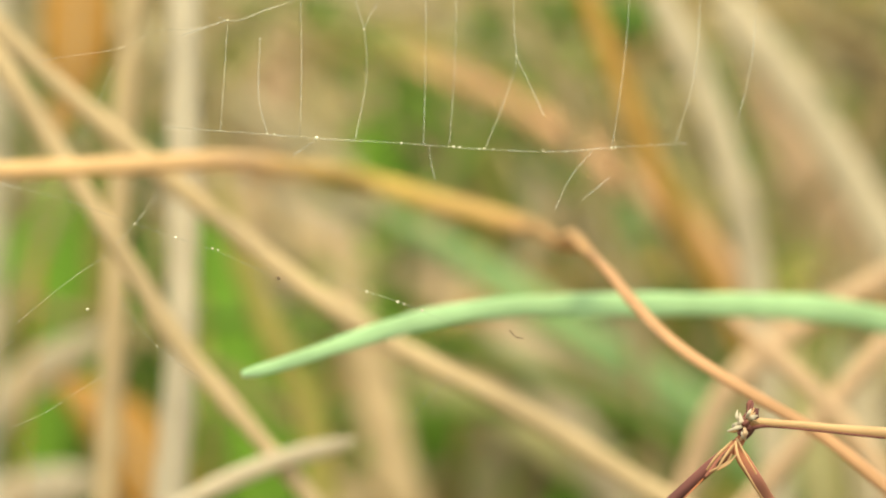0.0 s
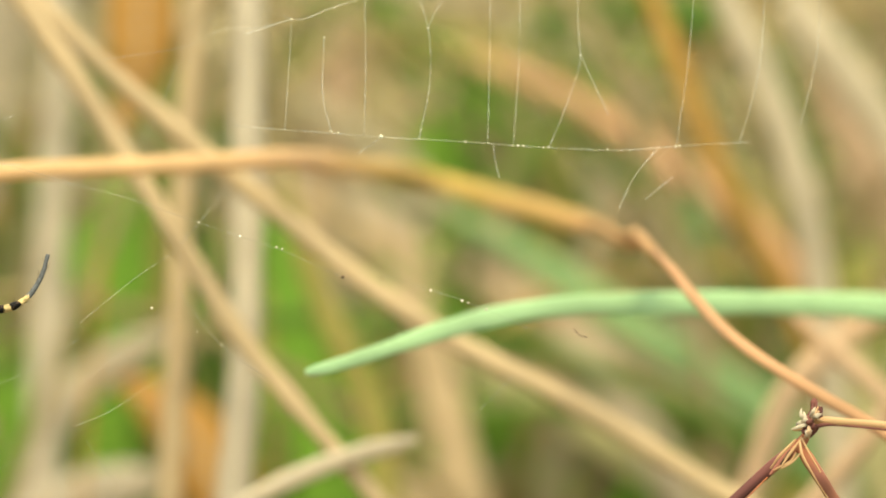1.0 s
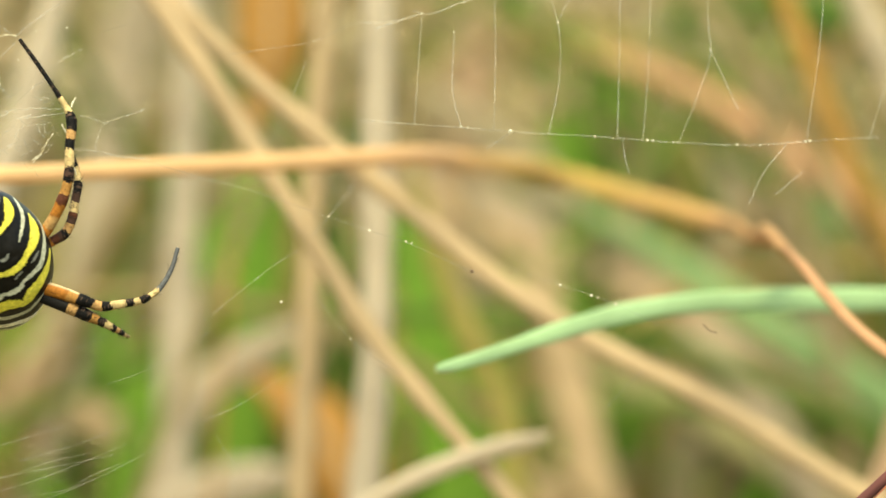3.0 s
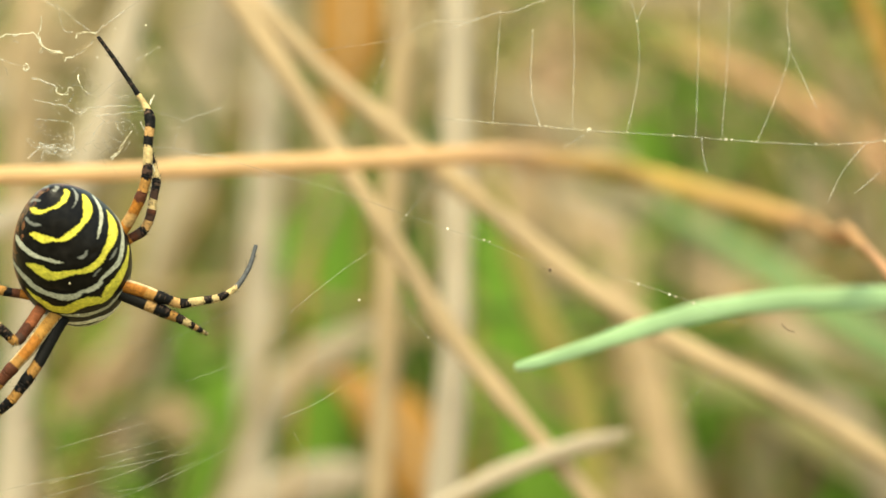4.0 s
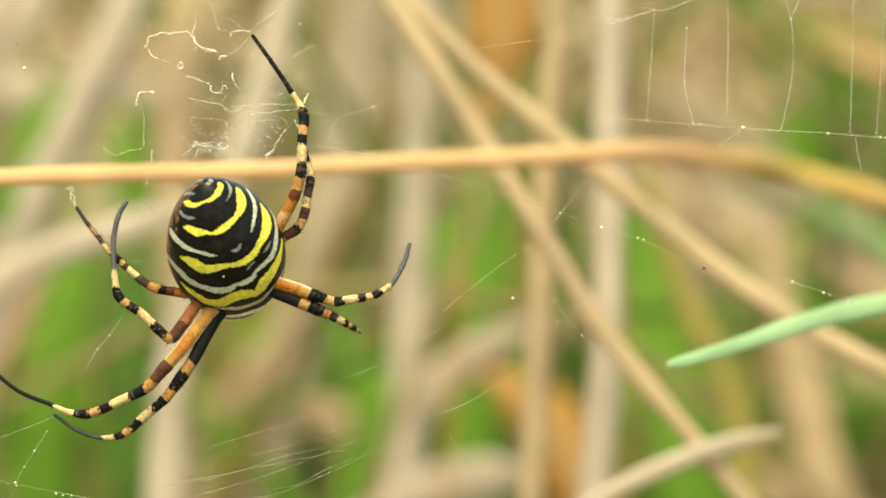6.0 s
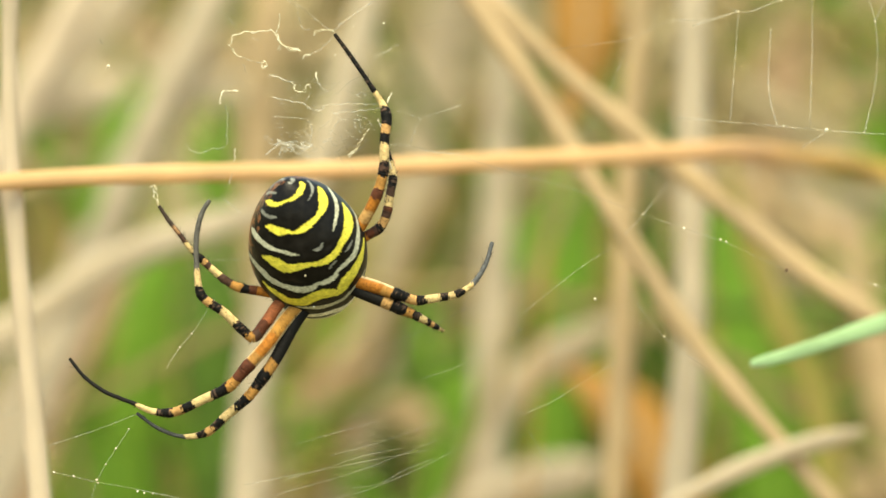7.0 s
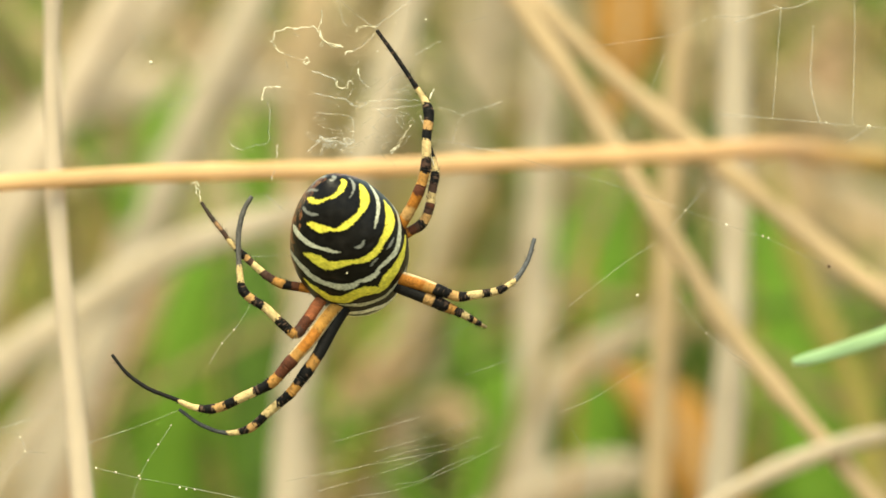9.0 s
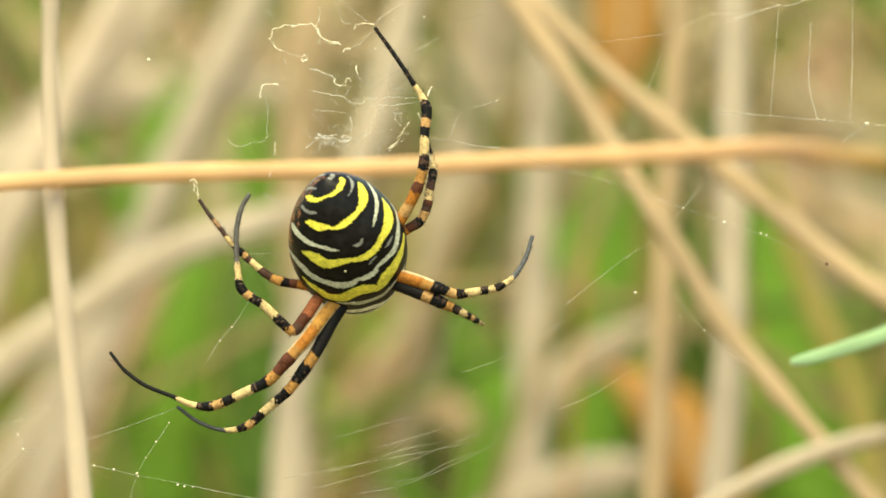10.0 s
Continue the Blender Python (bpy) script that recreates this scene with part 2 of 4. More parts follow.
def meadow(name, count, material, label, seed, tall, wide, mid, reach, mask=None, clear=0.0):
    """Many loose blades rooted in the ground, thinning out from mid, as one mesh."""
    rng = np.random.default_rng(seed)
    verts, faces = [], []
    made = 0
    while made < count:
        x, y = rng.normal(mid[0], reach[0]), rng.normal(mid[1], reach[1])
        if y < clear and abs(x) < 0.35 + 0.2 * max(0, y) and y > -0.5 or noise.noise((x * 7, y * 4, seed)) < mask and rng.random() > 0.12:
            continue
        made += 1
        h, w = rng.uniform(*tall), rng.uniform(*wide)
        a = rng.uniform(0, 6.283)
        lean = rng.uniform(0.05, 0.75) * h
        dx, dy = math.cos(a) * lean, math.sin(a) * lean
        px, py = -math.sin(a + rng.normal(0, 0.6)) * w / 2, math.cos(a) * w / 2
        i = len(verts)
        for k in range(6):
            t = k / 5
            cx, cy, cz = x + dx * t ** 1.8, y + dy * t ** 1.8, -0.01 + h * (t - 0.22 * t ** 3)
            q = (1 - t ** 2.2) * 0.95 + 0.05
            verts += [(cx - px * q, cy - py * q, cz), (cx, cy + w * 0.18 * q, cz - w * 0.1), (cx + px * q, cy + py * q, cz)]
        for k in range(5):
            b = i + 3 * k
            faces += [(b, b + 1, b + 4, b + 3), (b + 1, b + 2, b + 5, b + 4)]
    ob = linked(name, verts, faces, material)
    return tagged(ob, label, "grass", kind="stuff")


meadow("green_meadow_grass", 3000, MEADOW_GREEN, "dense green meadow grass growing from the ground", 3, (0.12, 0.28), (0.003, 0.008), (0.2, 2.0), (0.42, 0.6), 0.0, 1.1)
meadow("dry_meadow_grass", 4600, MEADOW_DRY, "tangled dry straw-coloured meadow grass", 5, (0.12, 0.34), (0.002, 0.006), (0.2, 1.9), (0.42, 0.6), -0.15, 1.0)
meadow("sparse_meadow_grass", 9000, MEADOW_DRY, "thin dry grass of the open meadow", 8, (0.05, 0.20), (0.002, 0.006), (0.2, 1.5), (3.0, 3.0), -0.1, 1.1)
meadow("low_green_grass", 6000, MEADOW_GREEN, "low green grass of the open meadow", 9, (0.05, 0.18), (0.003, 0.007), (0.2, 1.5), (3.0, 3.0), 0.0, 1.1)


def thicket(name, count, material, label, seed, deep, wide, tall):
    """Long bowed straws that cross one another behind the web, each a thing of its own."""
    rng = np.random.default_rng(seed)
    for _ in range(count):
        y = rng.uniform(*deep)
        x = rng.uniform(-0.16, 0.30) * y / 0.9
        h, w = rng.uniform(*tall), rng.uniform(*wide)
        sway, bow = rng.normal(0, 0.16), rng.normal(0, 0.09)
        k = np.linspace(0, 1, 13)
        path = np.column_stack([sway * k + bow * k ** 2.5, rng.normal(0, 0.05) * k, -0.012 + h * (k - 0.12 * k ** 4 - abs(sway + bow) * 0.5 * k ** 3)])
        v, f, g = tube(path, w * (1 - 0.75 * k ** 3), k * h, 6, 0.5, (rng.normal(0, 0.3), -1, 0.2))
        ob = tagged(linked(name, v, f, material, None, "", None, g), label, "grass", "tall grasses of the thicket")
        ob.location = (x, y, 0)


def arching(name, count, material, label, seed, deep, wide, crest):
    """Blades that rise, arch over and hang to the side, each a thing of its own."""
    rng = np.random.default_rng(seed)
    for _ in range(count):
        y = rng.uniform(*deep)
        x = rng.uniform(-0.22, 0.36) * y / 0.9
        h, w = rng.uniform(*crest), rng.uniform(*wide)
        reach = rng.choice((-1, 1)) * rng.uniform(0.12, 0.42)
        k = np.linspace(0, 1, 17)
        path = np.column_stack([reach * k ** 1.25, rng.normal(0, 0.04) * k, -0.012 + h * (1 - (1 - 1.55 * k) ** 2)])
        v, f, g = tube(path, w * (1 - 0.85 * k ** 4), k * (h + abs(reach)), 6, 0.3, (rng.normal(0, 0.3), -1, 0.2))
        ob = tagged(linked(name, v, f, material, None, "", None, g), label, "grass", "arching grasses of the thicket")
        ob.location = (x, y, 0)


arching("dry_grass_plant", 70, STRAW_MIXED, "arching dry grass blade in the thicket", 31, (0.90, 1.45), (0.003, 0.008), (0.18, 0.36))
arching("green_grass_plant", 26, GREEN_MIXED, "arching green grass blade in the thicket", 32, (0.95, 1.45), (0.004, 0.009), (0.16, 0.32))
arching("dry_grass_plant", 44, STRAW_MIXED, "thin arching dry grass blade in the thicket", 33, (0.80, 0.98), (0.0015, 0.003), (0.26, 0.42))
arching("green_grass_plant", 22, GREEN_MIXED, "thin arching green grass blade in the thicket", 34, (0.82, 1.0), (0.002, 0.0035), (0.24, 0.40))
thicket("dry_grass_plant", 170, STRAW_MIXED, "tall bowed dry grass straw in the thicket", 21, (0.92, 1.5), (0.003, 0.008), (0.30, 0.48))
thicket("green_grass_plant", 62, GREEN_MIXED, "tall green grass blade between dry straws", 22, (0.92, 1.5), (0.004, 0.009), (0.24, 0.42))


# ---------------------------------------------------------------- stems and blades of the thicket
TAN, PALE, GOLD = STRAW_TAN, STRAW_PALE, STRAW_GOLD
stem("dry_grass_plant", [(142, 905, 0.548, 40), (118, 560, 0.548, 37), (100, 300, 0.548, 32), (92, 140, 0.548, 30), (88, -70, 0.548, 29), (84, -200, 0.548, 9)],
     BLEACHED, "bleached upright dry grass stem", flat=0.8)
bent = stem("bent_grass_plant", [(2560, 850, .530, 24), (2434, 748, .531, 22), (2324, 683, .533, 22), (2204, 608, .538, 22), (2104, 516, .549, 22), (2060, 462, .558, 24), (2038, 438, .566, 24), (2012, 424, .580, 16), (1990, 416, .592, 6)],
            STRAW_RUDDY, "long golden dry grass blade folded over a ruddy stalk", flat=0.6, wobble=0.4, part="stalk")
stem("blade", [(2044, 450, .566, 20), (2028, 432, .572, 30), (1960, 404, .63, 34), (1824, 354, .68, 38), (1660, 310, .69, 38), (1504, 279, .665, 37), (1404, 268, .635, 36), (1304, 265, .612, 35),
     (1050, 280, .595, 33), (540, 301, .563, 32), (0, 324, .543, 30), (-300, 345, .535, 23), (-500, 380, .535, 5)],
     STRAW_RIPENING, "", flat=0.6, rooted=False, parent=bent, wobble=0.4, part="blade").location = -bent.location


stem("dry_grass_plant", [(1268, 905, 0.67, 61), (1290, 600, 0.67, 57), (1300, 300, 0.67, 57), (1303, 100, 0.67, 59), (1298, -70, 0.67, 57), (1290, -300, 0.67, 10)],
     PALE, "thick pale upright dry grass stalk", flat=0.8)
stem("dry_grass_plant", [(1160, 905, .68, 47), (1170, 600, .68, 45), (1182, 380, .68, 41), (1208, 60, .68, 38), (1215, -70, .68, 36), (1222, -240, .68, 7)],
     TAN, "tan upright dry grass stem", flat=0.8)
stem("dry_grass_plant", [(1560, 905, 0.622, 33), (1442, 772, 0.622, 34), (1300, 600, 0.622, 36), (1180, 400, 0.622, 38), (1110, 290, 0.622, 38), (1000, 130, 0.622, 39),
     (890, -20, 0.622, 38), (780, -170, 0.622, 9)], TAN, "tan dry grass stem leaning across other stems", flat=0.7)
stem("dry_grass_plant", [(2230, 905, 0.634, 38), (2124, 848, 0.634, 39), (1844, 678, 0.634, 39), (1614, 548, 0.634, 39), (1344, 358, 0.634, 38), (1164, 208, 0.634, 36),
     (1060, 110, 0.634, 34), (930, -20, 0.634, 33), (800, -140, 0.634, 7)], TAN, "long tan dry grass stem leaning low", flat=0.7)
stem("green_grass_plant", [(3050, 905, 0.620, 44), (2800, 640, 0.612, 50), (2542, 548, 0.600, 46), (2324, 523, 0.592, 45), (2124, 515, 0.584, 43), (1874, 528, 0.572, 39),
     (1624, 575, 0.556, 32), (1480, 618, 0.546, 25), (1420, 636, 0.541, 19), (1400, 641, 0.539, 11)], GREEN_BLADE, "arching fresh green grass blade with pale tip", "grass", flat=0.22, part="blade", midrib=GREEN_BLADE)
stem("dry_leaf", [(1270, 884, 0.62, 30), (1350, 838, 0.62, 34), (1454, 793, 0.62, 34), (1530, 772, 0.62, 32), (1600, 758, 0.62, 16)],
     PALE, "bleached dry leaf blade pointing sideways", "dry leaf", flat=0.4, part="blade", midrib=STRAW_TAN)
stem("dry_grass_plant", [(930, 905, .84, 62), (942, 600, .84, 62), (958, 330, .84, 58), (962, 100, .84, 46), (966, -70, .84, 40)],
     PALE, "broad pale dry grass stalk deep in the thicket", flat=0.6)
stem("dry_grass_plant", [(505, 905, .74, 72), (528, 650, .74, 66), (600, 400, .74, 60), (645, 270, .74, 58), (700, 80, .74, 60), (738, -70, .74, 56)],
     PALE, "pale dry grass stem curving upward", flat=0.6)
stem("dry_leaf", [(-160, 770, .72, 70), (0, 645, .72, 72), (140, 552, .72, 66), (300, 447, .72, 60), (470, 387, .73, 50), (640, 350, .74, 14)],
     PALE, "broad pale dry grass blade leaning sideways", "dry leaf", flat=0.3, part="blade", midrib=STRAW_TAN)
stem("dry_grass_plant", [(-60, 620, .78, 62), (30, 360, .78, 62), (110, 190, .78, 66), (200, 30, .78, 62), (250, -70, .78, 56)], BLEACHED, "bleached dry grass stem leaning", flat=0.6)
stem("dry_grass_plant", [(60, 905, .80, 62), (200, 560, .80, 60), (318, 280, .80, 58), (440, 10, .80, 60), (475, -70, .80, 54)], PALE, "pale dry grass stem leaning", flat=0.6)
stem("dry_grass_plant", [(512, 905, .86, 60), (520, 500, .86, 62), (530, 300, .86, 60), (545, 0, .86, 56), (548, -70, .86, 50)], TAN, "tan upright dry grass stem", flat=0.6)
stem("dry_leaf", [(2400, 905, .95, 60), (2226, 760, .95, 62), (1976, 600, .95, 62), (1676, 470, .96, 58), (1356, 330, .97, 46), (1180, 250, .97, 10)],
     TAN, "broad tan dry grass blade leaning low", "dry leaf", flat=0.25, part="blade", midrib=STRAW_TAN)
stem("dry_leaf", [(2380, 860, 1.0, 56), (2216, 710, 1.0, 58), (1966, 540, 1.0, 58), (1686, 420, 1.0, 52), (1400, 300, 1.0, 40), (1250, 240, 1.0, 10)],
     PALE, "pale dry grass blade leaning low", "dry leaf", flat=0.25, part="blade", midrib=STRAW_TAN)
stem("green_grass_plant", [(2400, 880, 0.88, 80), (2236, 718, 0.88, 76), (1976, 560, 0.88, 66), (1756, 410, 0.88, 40), (1640, 340, 0.88, 8)],
     GREEN_BLUE, "bluish green grass blade behind the stems", "grass", flat=0.25, part="blade", midrib=GREEN_DEEP)
stem("dry_weed", [(2350, 905, .77, 48), (2330, 700, .77, 46), (2256, 498, .77, 44), (2176, 340, .77, 42), (2084, 128, .77, 42), (2014, -30, .77, 40), (1980, -150, .77, 10)],
     DRY_ORANGE, "upright orange-brown dry weed stalk", "weed", flat=0.8)
stem("dry_grass_plant", [(2365, 905, .76, 60), (2350, 700, .76, 60), (2325, 520, .76, 58), (2288, 330, .76, 58), (2232, 150, .76, 58), (2150, -40, .76, 54)], STRAW_DULL, "broad pale dry grass stem", flat=0.5)
stem("dry_grass_plant", [(2760, 760, 0.8, 71), (2544, 380, 0.8, 73), (2400, 150, 0.8, 71), (2270, -30, 0.8, 67)], STRAW_DULL, "broad tan dry grass stem leaning", flat=0.5)
stem("dry_weed", [(2460, 720, .86, 50), (2216, 398, .86, 54), (2076, 288, .90, 52), (1960, 205, .92, 48), (1850, 140, .94, 42), (1740, 110, .95, 40), (1640, 95, .86, 10)], STRAW_RUDDY, "blurred orange-brown dry stalk leaning", "weed", flat=0.6)
stem("dry_grass_plant", [(2170, 905, .70, 42), (2280, 660, .70, 44), (2400, 560, .70, 42), (2560, 465, .70, 40), (2700, 400, .70, 10)], STRAW_ROSE, "rosy tan dry grass stem arching", flat=0.6)
stem("dry_grass_plant", [(2280, 905, .66, 40), (2420, 750, .66, 38), (2560, 590, .66, 38), (2700, 430, .66, 12)], STRAW_ROSE, "tan dry grass stem leaning", flat=0.6)
stem("dry_grass_plant", [(2600, 905, .65, 38), (2530, 790, .65, 38), (2440, 685, .65, 36), (2330, 590, .65, 30), (2250, 520, .65, 8)], STRAW_ROSE, "pale thin dry grass stem", flat=0.6)
stem("dry_grass_plant", [(1690, 905, .88, 90), (1650, 700, .88, 80), (1600, 520, .88, 60), (1560, 380, .88, 14)], TAN, "broad tan dry grass stem deep in the thicket", flat=0.5)
stem("dry_grass_plant", [(1545, 905, .78, 56), (1520, 720, .78, 54), (1450, 560, .78, 50), (1400, 420, .78, 44), (1360, 250, .78, 10)], STRAW_OLIVE, "olive half-dry grass stem", flat=0.5)
stem("dry_leaf", [(1262, 905, .84, 120), (1236, 830, .84, 140), (1196, 750, .84, 120), (1136, 690, .84, 78), (1070, 650, .84, 12)],
     LEAF_ORANGE, "curled orange dry leaf near the stalks", "dry leaf", flat=0.5, part="blade", midrib=STRAW_TAN)
stem("dry_leaf", [(1040, 500, .80, 10), (1066, 250, .80, 10), (1090, 150, .80, 56), (1104, 70, .80, 110), (1112, -40, .80, 120), (1124, -110, .80, 20)],
     LEAF_ORANGE, "large orange dry leaf among tan stems", "dry leaf", flat=0.3, part="blade", midrib=STRAW_TAN)


def faded_blade(marks, tone):
    green = tone in (GREEN_BLUE, GREEN_DEEP, GREEN_DARK)
    stem("green_grass_plant" if green else "dry_leaf", marks, tone, "broad green grass blade deep in the thicket" if green else "broad faded dry grass blade deep in the thicket",
         "grass" if green else "dry leaf", flat=0.3, part="blade", midrib=GREEN_DEEP if green else STRAW_TAN)


faded_blade([(-120, 520, 0.84, 70), (60, 260, 0.84, 74), (200, 90, 0.84, 70), (330, -60, 0.84, 60)], PALE)
faded_blade([(-60, 300, 0.95, 60), (150, 190, 0.95, 66), (400, 150, 0.95, 60), (600, 170, 0.95, 12)], PALE)
faded_blade([(180, 620, 0.9, 70), (260, 380, 0.9, 74), (380, 150, 0.9, 74), (470, -60, 0.9, 66)], PALE)
faded_blade([(740, 620, 0.95, 80), (800, 360, 0.95, 90), (860, 60, 0.95, 82), (880, -60, 0.95, 70)], STRAW_DULL)
faded_blade([(2200, 330, 1.05, 50), (1850, 120, 1.05, 56), (1650, 60, 1.05, 60), (1450, 80, 1.05, 50), (1340, 110, 1.05, 10)], STRAW_OLIVE)
faded_blade([(-30, 905, 0.85, 60), (60, 760, 0.85, 62), (150, 620, 0.85, 56), (220, 520, 0.85, 10)], PALE)
faded_blade([(1700, 620, 1.05, 60), (1760, 330, 1.05, 66), (1790, 180, 1.05, 60), (1800, 60, 1.05, 10)], STRAW_ROSE)
faded_blade([(1380, 520, 1.0, 70), (1440, 260, 1.0, 76), (1470, 60, 1.0, 66), (1480, -60, 1.0, 60)], STRAW_ROSE)
faded_blade([(700, 905, 1.0, 60), (760, 640, 1.0, 70), (860, 520, 1.0, 60), (930, 480, 1.0, 10)], STRAW_LIME)
faded_blade([(-60, 120, 1.0, 50), (200, 60, 1.0, 54), (480, 90, 1.0, 50), (700, 60, 1.0, 10)], TAN)
faded_blade([(520, 905, 1.05, 46), (700, 780, 1.05, 48), (900, 690, 1.05, 44), (1060, 650, 1.05, 10)], TAN)
faded_blade([(880, 905, 0.98, 70), (980, 800, 0.98, 78), (1080, 700, 0.98, 66), (1160, 630, 0.98, 10)], STRAW_ROSE)
faded_blade([(1700, 905, 0.9, 60), (1560, 860, 0.9, 60), (1380, 700, 0.92, 56), (1230, 560, 0.94, 10)], TAN)
faded_blade([(2760, 905, 0.97, 80), (2640, 560, 0.97, 90), (2470, 330, 0.97, 110), (2370, 200, 0.97, 100), (2310, 100, 0.97, 20)], STRAW_ROSE)
faded_blade([(2190, 905, 0.93, 80), (2060, 830, 0.93, 84), (1900, 740, 0.94, 76), (1740, 650, 0.95, 60), (1640, 590, 0.95, 10)], STRAW_LIME)
faded_blade([(1250, 905, 0.95, 60), (1080, 850, 0.95, 62), (930, 795, 0.95, 60), (800, 735, 0.95, 58), (730, 685, 0.95, 46), (690, 650, 0.95, 10)], TAN)
faded_blade([(560, 905, 0.95, 46), (580, 760, 0.95, 48), (650, 680, 0.95, 50), (720, 590, 0.95, 46), (770, 500, 0.95, 10)], STRAW_ROSE)
faded_blade([(860, 930, .83, 70), (980, 870, .83, 84), (1090, 842, .83, 80), (1180, 830, .83, 12)], PALE)
faded_blade([(110, 905, 0.85, 60), (150, 760, 0.85, 66), (190, 640, 0.85, 70), (260, 520, 0.85, 56), (330, 430, 0.85, 12)], STRAW_ROSE)
faded_blade([(900, 905, .84, 60), (960, 720, .84, 66), (1040, 635, .84, 76), (1120, 590, .84, 56), (1180, 560, .84, 10)], STRAW_DULL)
faded_blade([(2160, 905, 1.0, 60), (2110, 560, 1.0, 60), (2100, 420, 1.0, 64), (2120, 330, 1.0, 54), (2150, 250, 1.0, 10)], GREEN_BLUE)
faded_blade([(1900, 700, 1.05, 60), (1880, 420, 1.05, 74), (1890, 300, 1.05, 80), (1905, 220, 1.05, 60), (1910, 180, 1.05, 10)], STRAW_LIME)
faded_blade([(2130, 620, 0.98, 50), (2040, 420, 0.98, 60), (1960, 330, 0.98, 56), (1900, 300, 0.98, 12)], STRAW_DULL)
faded_blade([(1480, 640, 1.0, 60), (1400, 420, 1.0, 60), (1290, 330, 1.0, 56), (1180, 240, 1.0, 50), (1040, 170, 1.0, 12)], STRAW_DULL)
faded_blade([(290, 905, .87, 100), (305, 760, .87, 110), (328, 600, .87, 100), (350, 480, .87, 70), (365, 400, .87, 12)], GREEN_DEEP)
faded_blade([(475, 905, .85, 70), (455, 720, .85, 110), (450, 600, .85, 120), (455, 500, .85, 90), (462, 420, .85, 10)], GREEN_DARK)
faded_blade([(425, 905, .95, 60), (434, 500, .95, 64), (444, 260, .95, 60), (454, 180, .95, 12)], GREEN_DEEP)
faded_blade([(230, 560, .90, 60), (262, 320, .90, 66), (300, 200, .90, 62), (350, 130, .90, 12)], GREEN_DEEP)
faded_blade([(1040, 905, .87, 100), (1060, 620, .87, 110), (1074, 450, .87, 110), (1084, 340, .87, 80), (1090, 270, .87, 12)], GREEN_DEEP)
faded_blade([(1430, 905, .87, 80), (1404, 700, .87, 92), (1380, 550, .87, 86), (1350, 420, .87, 60), (1335, 340, .87, 12)], GREEN_DEEP)
faded_blade([(1650, 620, 1.0, 90), (1664, 300, 1.0, 100), (1676, 200, 1.0, 90), (1690, 120, 1.0, 14)], GREEN_DEEP)
faded_blade([(880, 905, .97, 80), (860, 720, .97, 90), (840, 600, .97, 84), (850, 470, .97, 14)], GREEN_DEEP)
faded_blade([(1880, 905, .98, 80), (1800, 760, .98, 90), (1740, 690, .98, 70), (1690, 640, .98, 12)], GREEN_DEEP)
faded_blade([(2450, 905, .80, 70), (2425, 800, .80, 90), (2400, 690, .80, 80), (2385, 610, .80, 50), (2375, 560, .80, 10)], STRAW_LIME)
faded_blade([(2540, 905, .86, 70), (2520, 780, .86, 84), (2490, 660, .86, 70), (2470, 590, .86, 12)], STRAW_DULL)
faded_blade([(2090, 905, .90, 60), (2010, 760, .90, 70), (1960, 685, .90, 70), (1900, 610, .90, 60), (1840, 560, .90, 12)], STRAW_DULL)
# three dark blades arched along the top stand in for shade in the gaps
faded_blade([(2330, 905, .95, 50), (2315, 500, .95, 54), (2275, 200, .95, 60), (2185, 60, .95, 70), (2060, 8, .95, 76), (1940, -4, .95, 70), (1850, 16, .95, 50), (1790, 60, .95, 10)], GREEN_DARK)
faded_blade([(2345, 905, .97, 40), (2330, 600, .97, 44), (2296, 300, .97, 50), (2230, 110, .97, 60), (2140, 50, .97, 56), (2060, 80, .97, 10)], GAP_SHADE)
faded_blade([(2820, 905, .97, 60), (2720, 500, .97, 64), (2580, 150, .97, 80), (2470, 40, .97, 80), (2380, 4, .97, 12)], GAP_SHADE)


def grass_tuft(u, v, d, spread, rise, kind, seed, count=12):
    """A tuft of broad blades rooted below (u, v) that reaches up to about v - rise."""
    material, label = {"fresh": (GREEN_DEEP, "tuft of fresh green grass blades"), "olive": (STRAW_OLIVE, "tuft of olive half-dry grass blades"),
                       "dark": (GREEN_DARK, "tuft of dark green grass blades")}[kind]
    rng = np.random.default_rng(seed)
    base = spot(u, v, d)
    tuft = new("grass_tuft")
    tuft.location = (base.x, base.y, 0)
    tagged(tuft, label, "grass tuft", "grass tufts in the thicket")
    for i in range(count):
        du = rng.normal(0, spread * 0.55)
        top = spot(u + du, v + rng.uniform(-rise, rise * 0.7), d)
        w = rng.uniform(0.003, 0.0075)
        fx, fy = rng.normal(0, 0.03) - 0.25 * du * STEP * d, rng.normal(0, 0.03)
        tx, tz = top.x - base.x, top.z
        lean = rng.normal(0, 0.012)
        pts = [(fx, fy, -0.01, w), (fx + (tx - fx) * 0.3 + lean, fy, tz * 0.45, w * 1.05), (tx - (tx - fx) * 0.2 + lean, fy + 0.01, tz * 0.85, w), (tx, fy + 0.02, tz, w * 0.1)]
        path, s = glide(pts, 18)
        vv, ff, gg = tube(path[:, :3], path[:, 3], s, 6, 0.15, (rng.normal(0, 0.3), -1, 0.2))
        linked("blade", vv, ff, STRAW_OLIVE if rng.random() < 0.25 else material, tuft, "", None, gg)


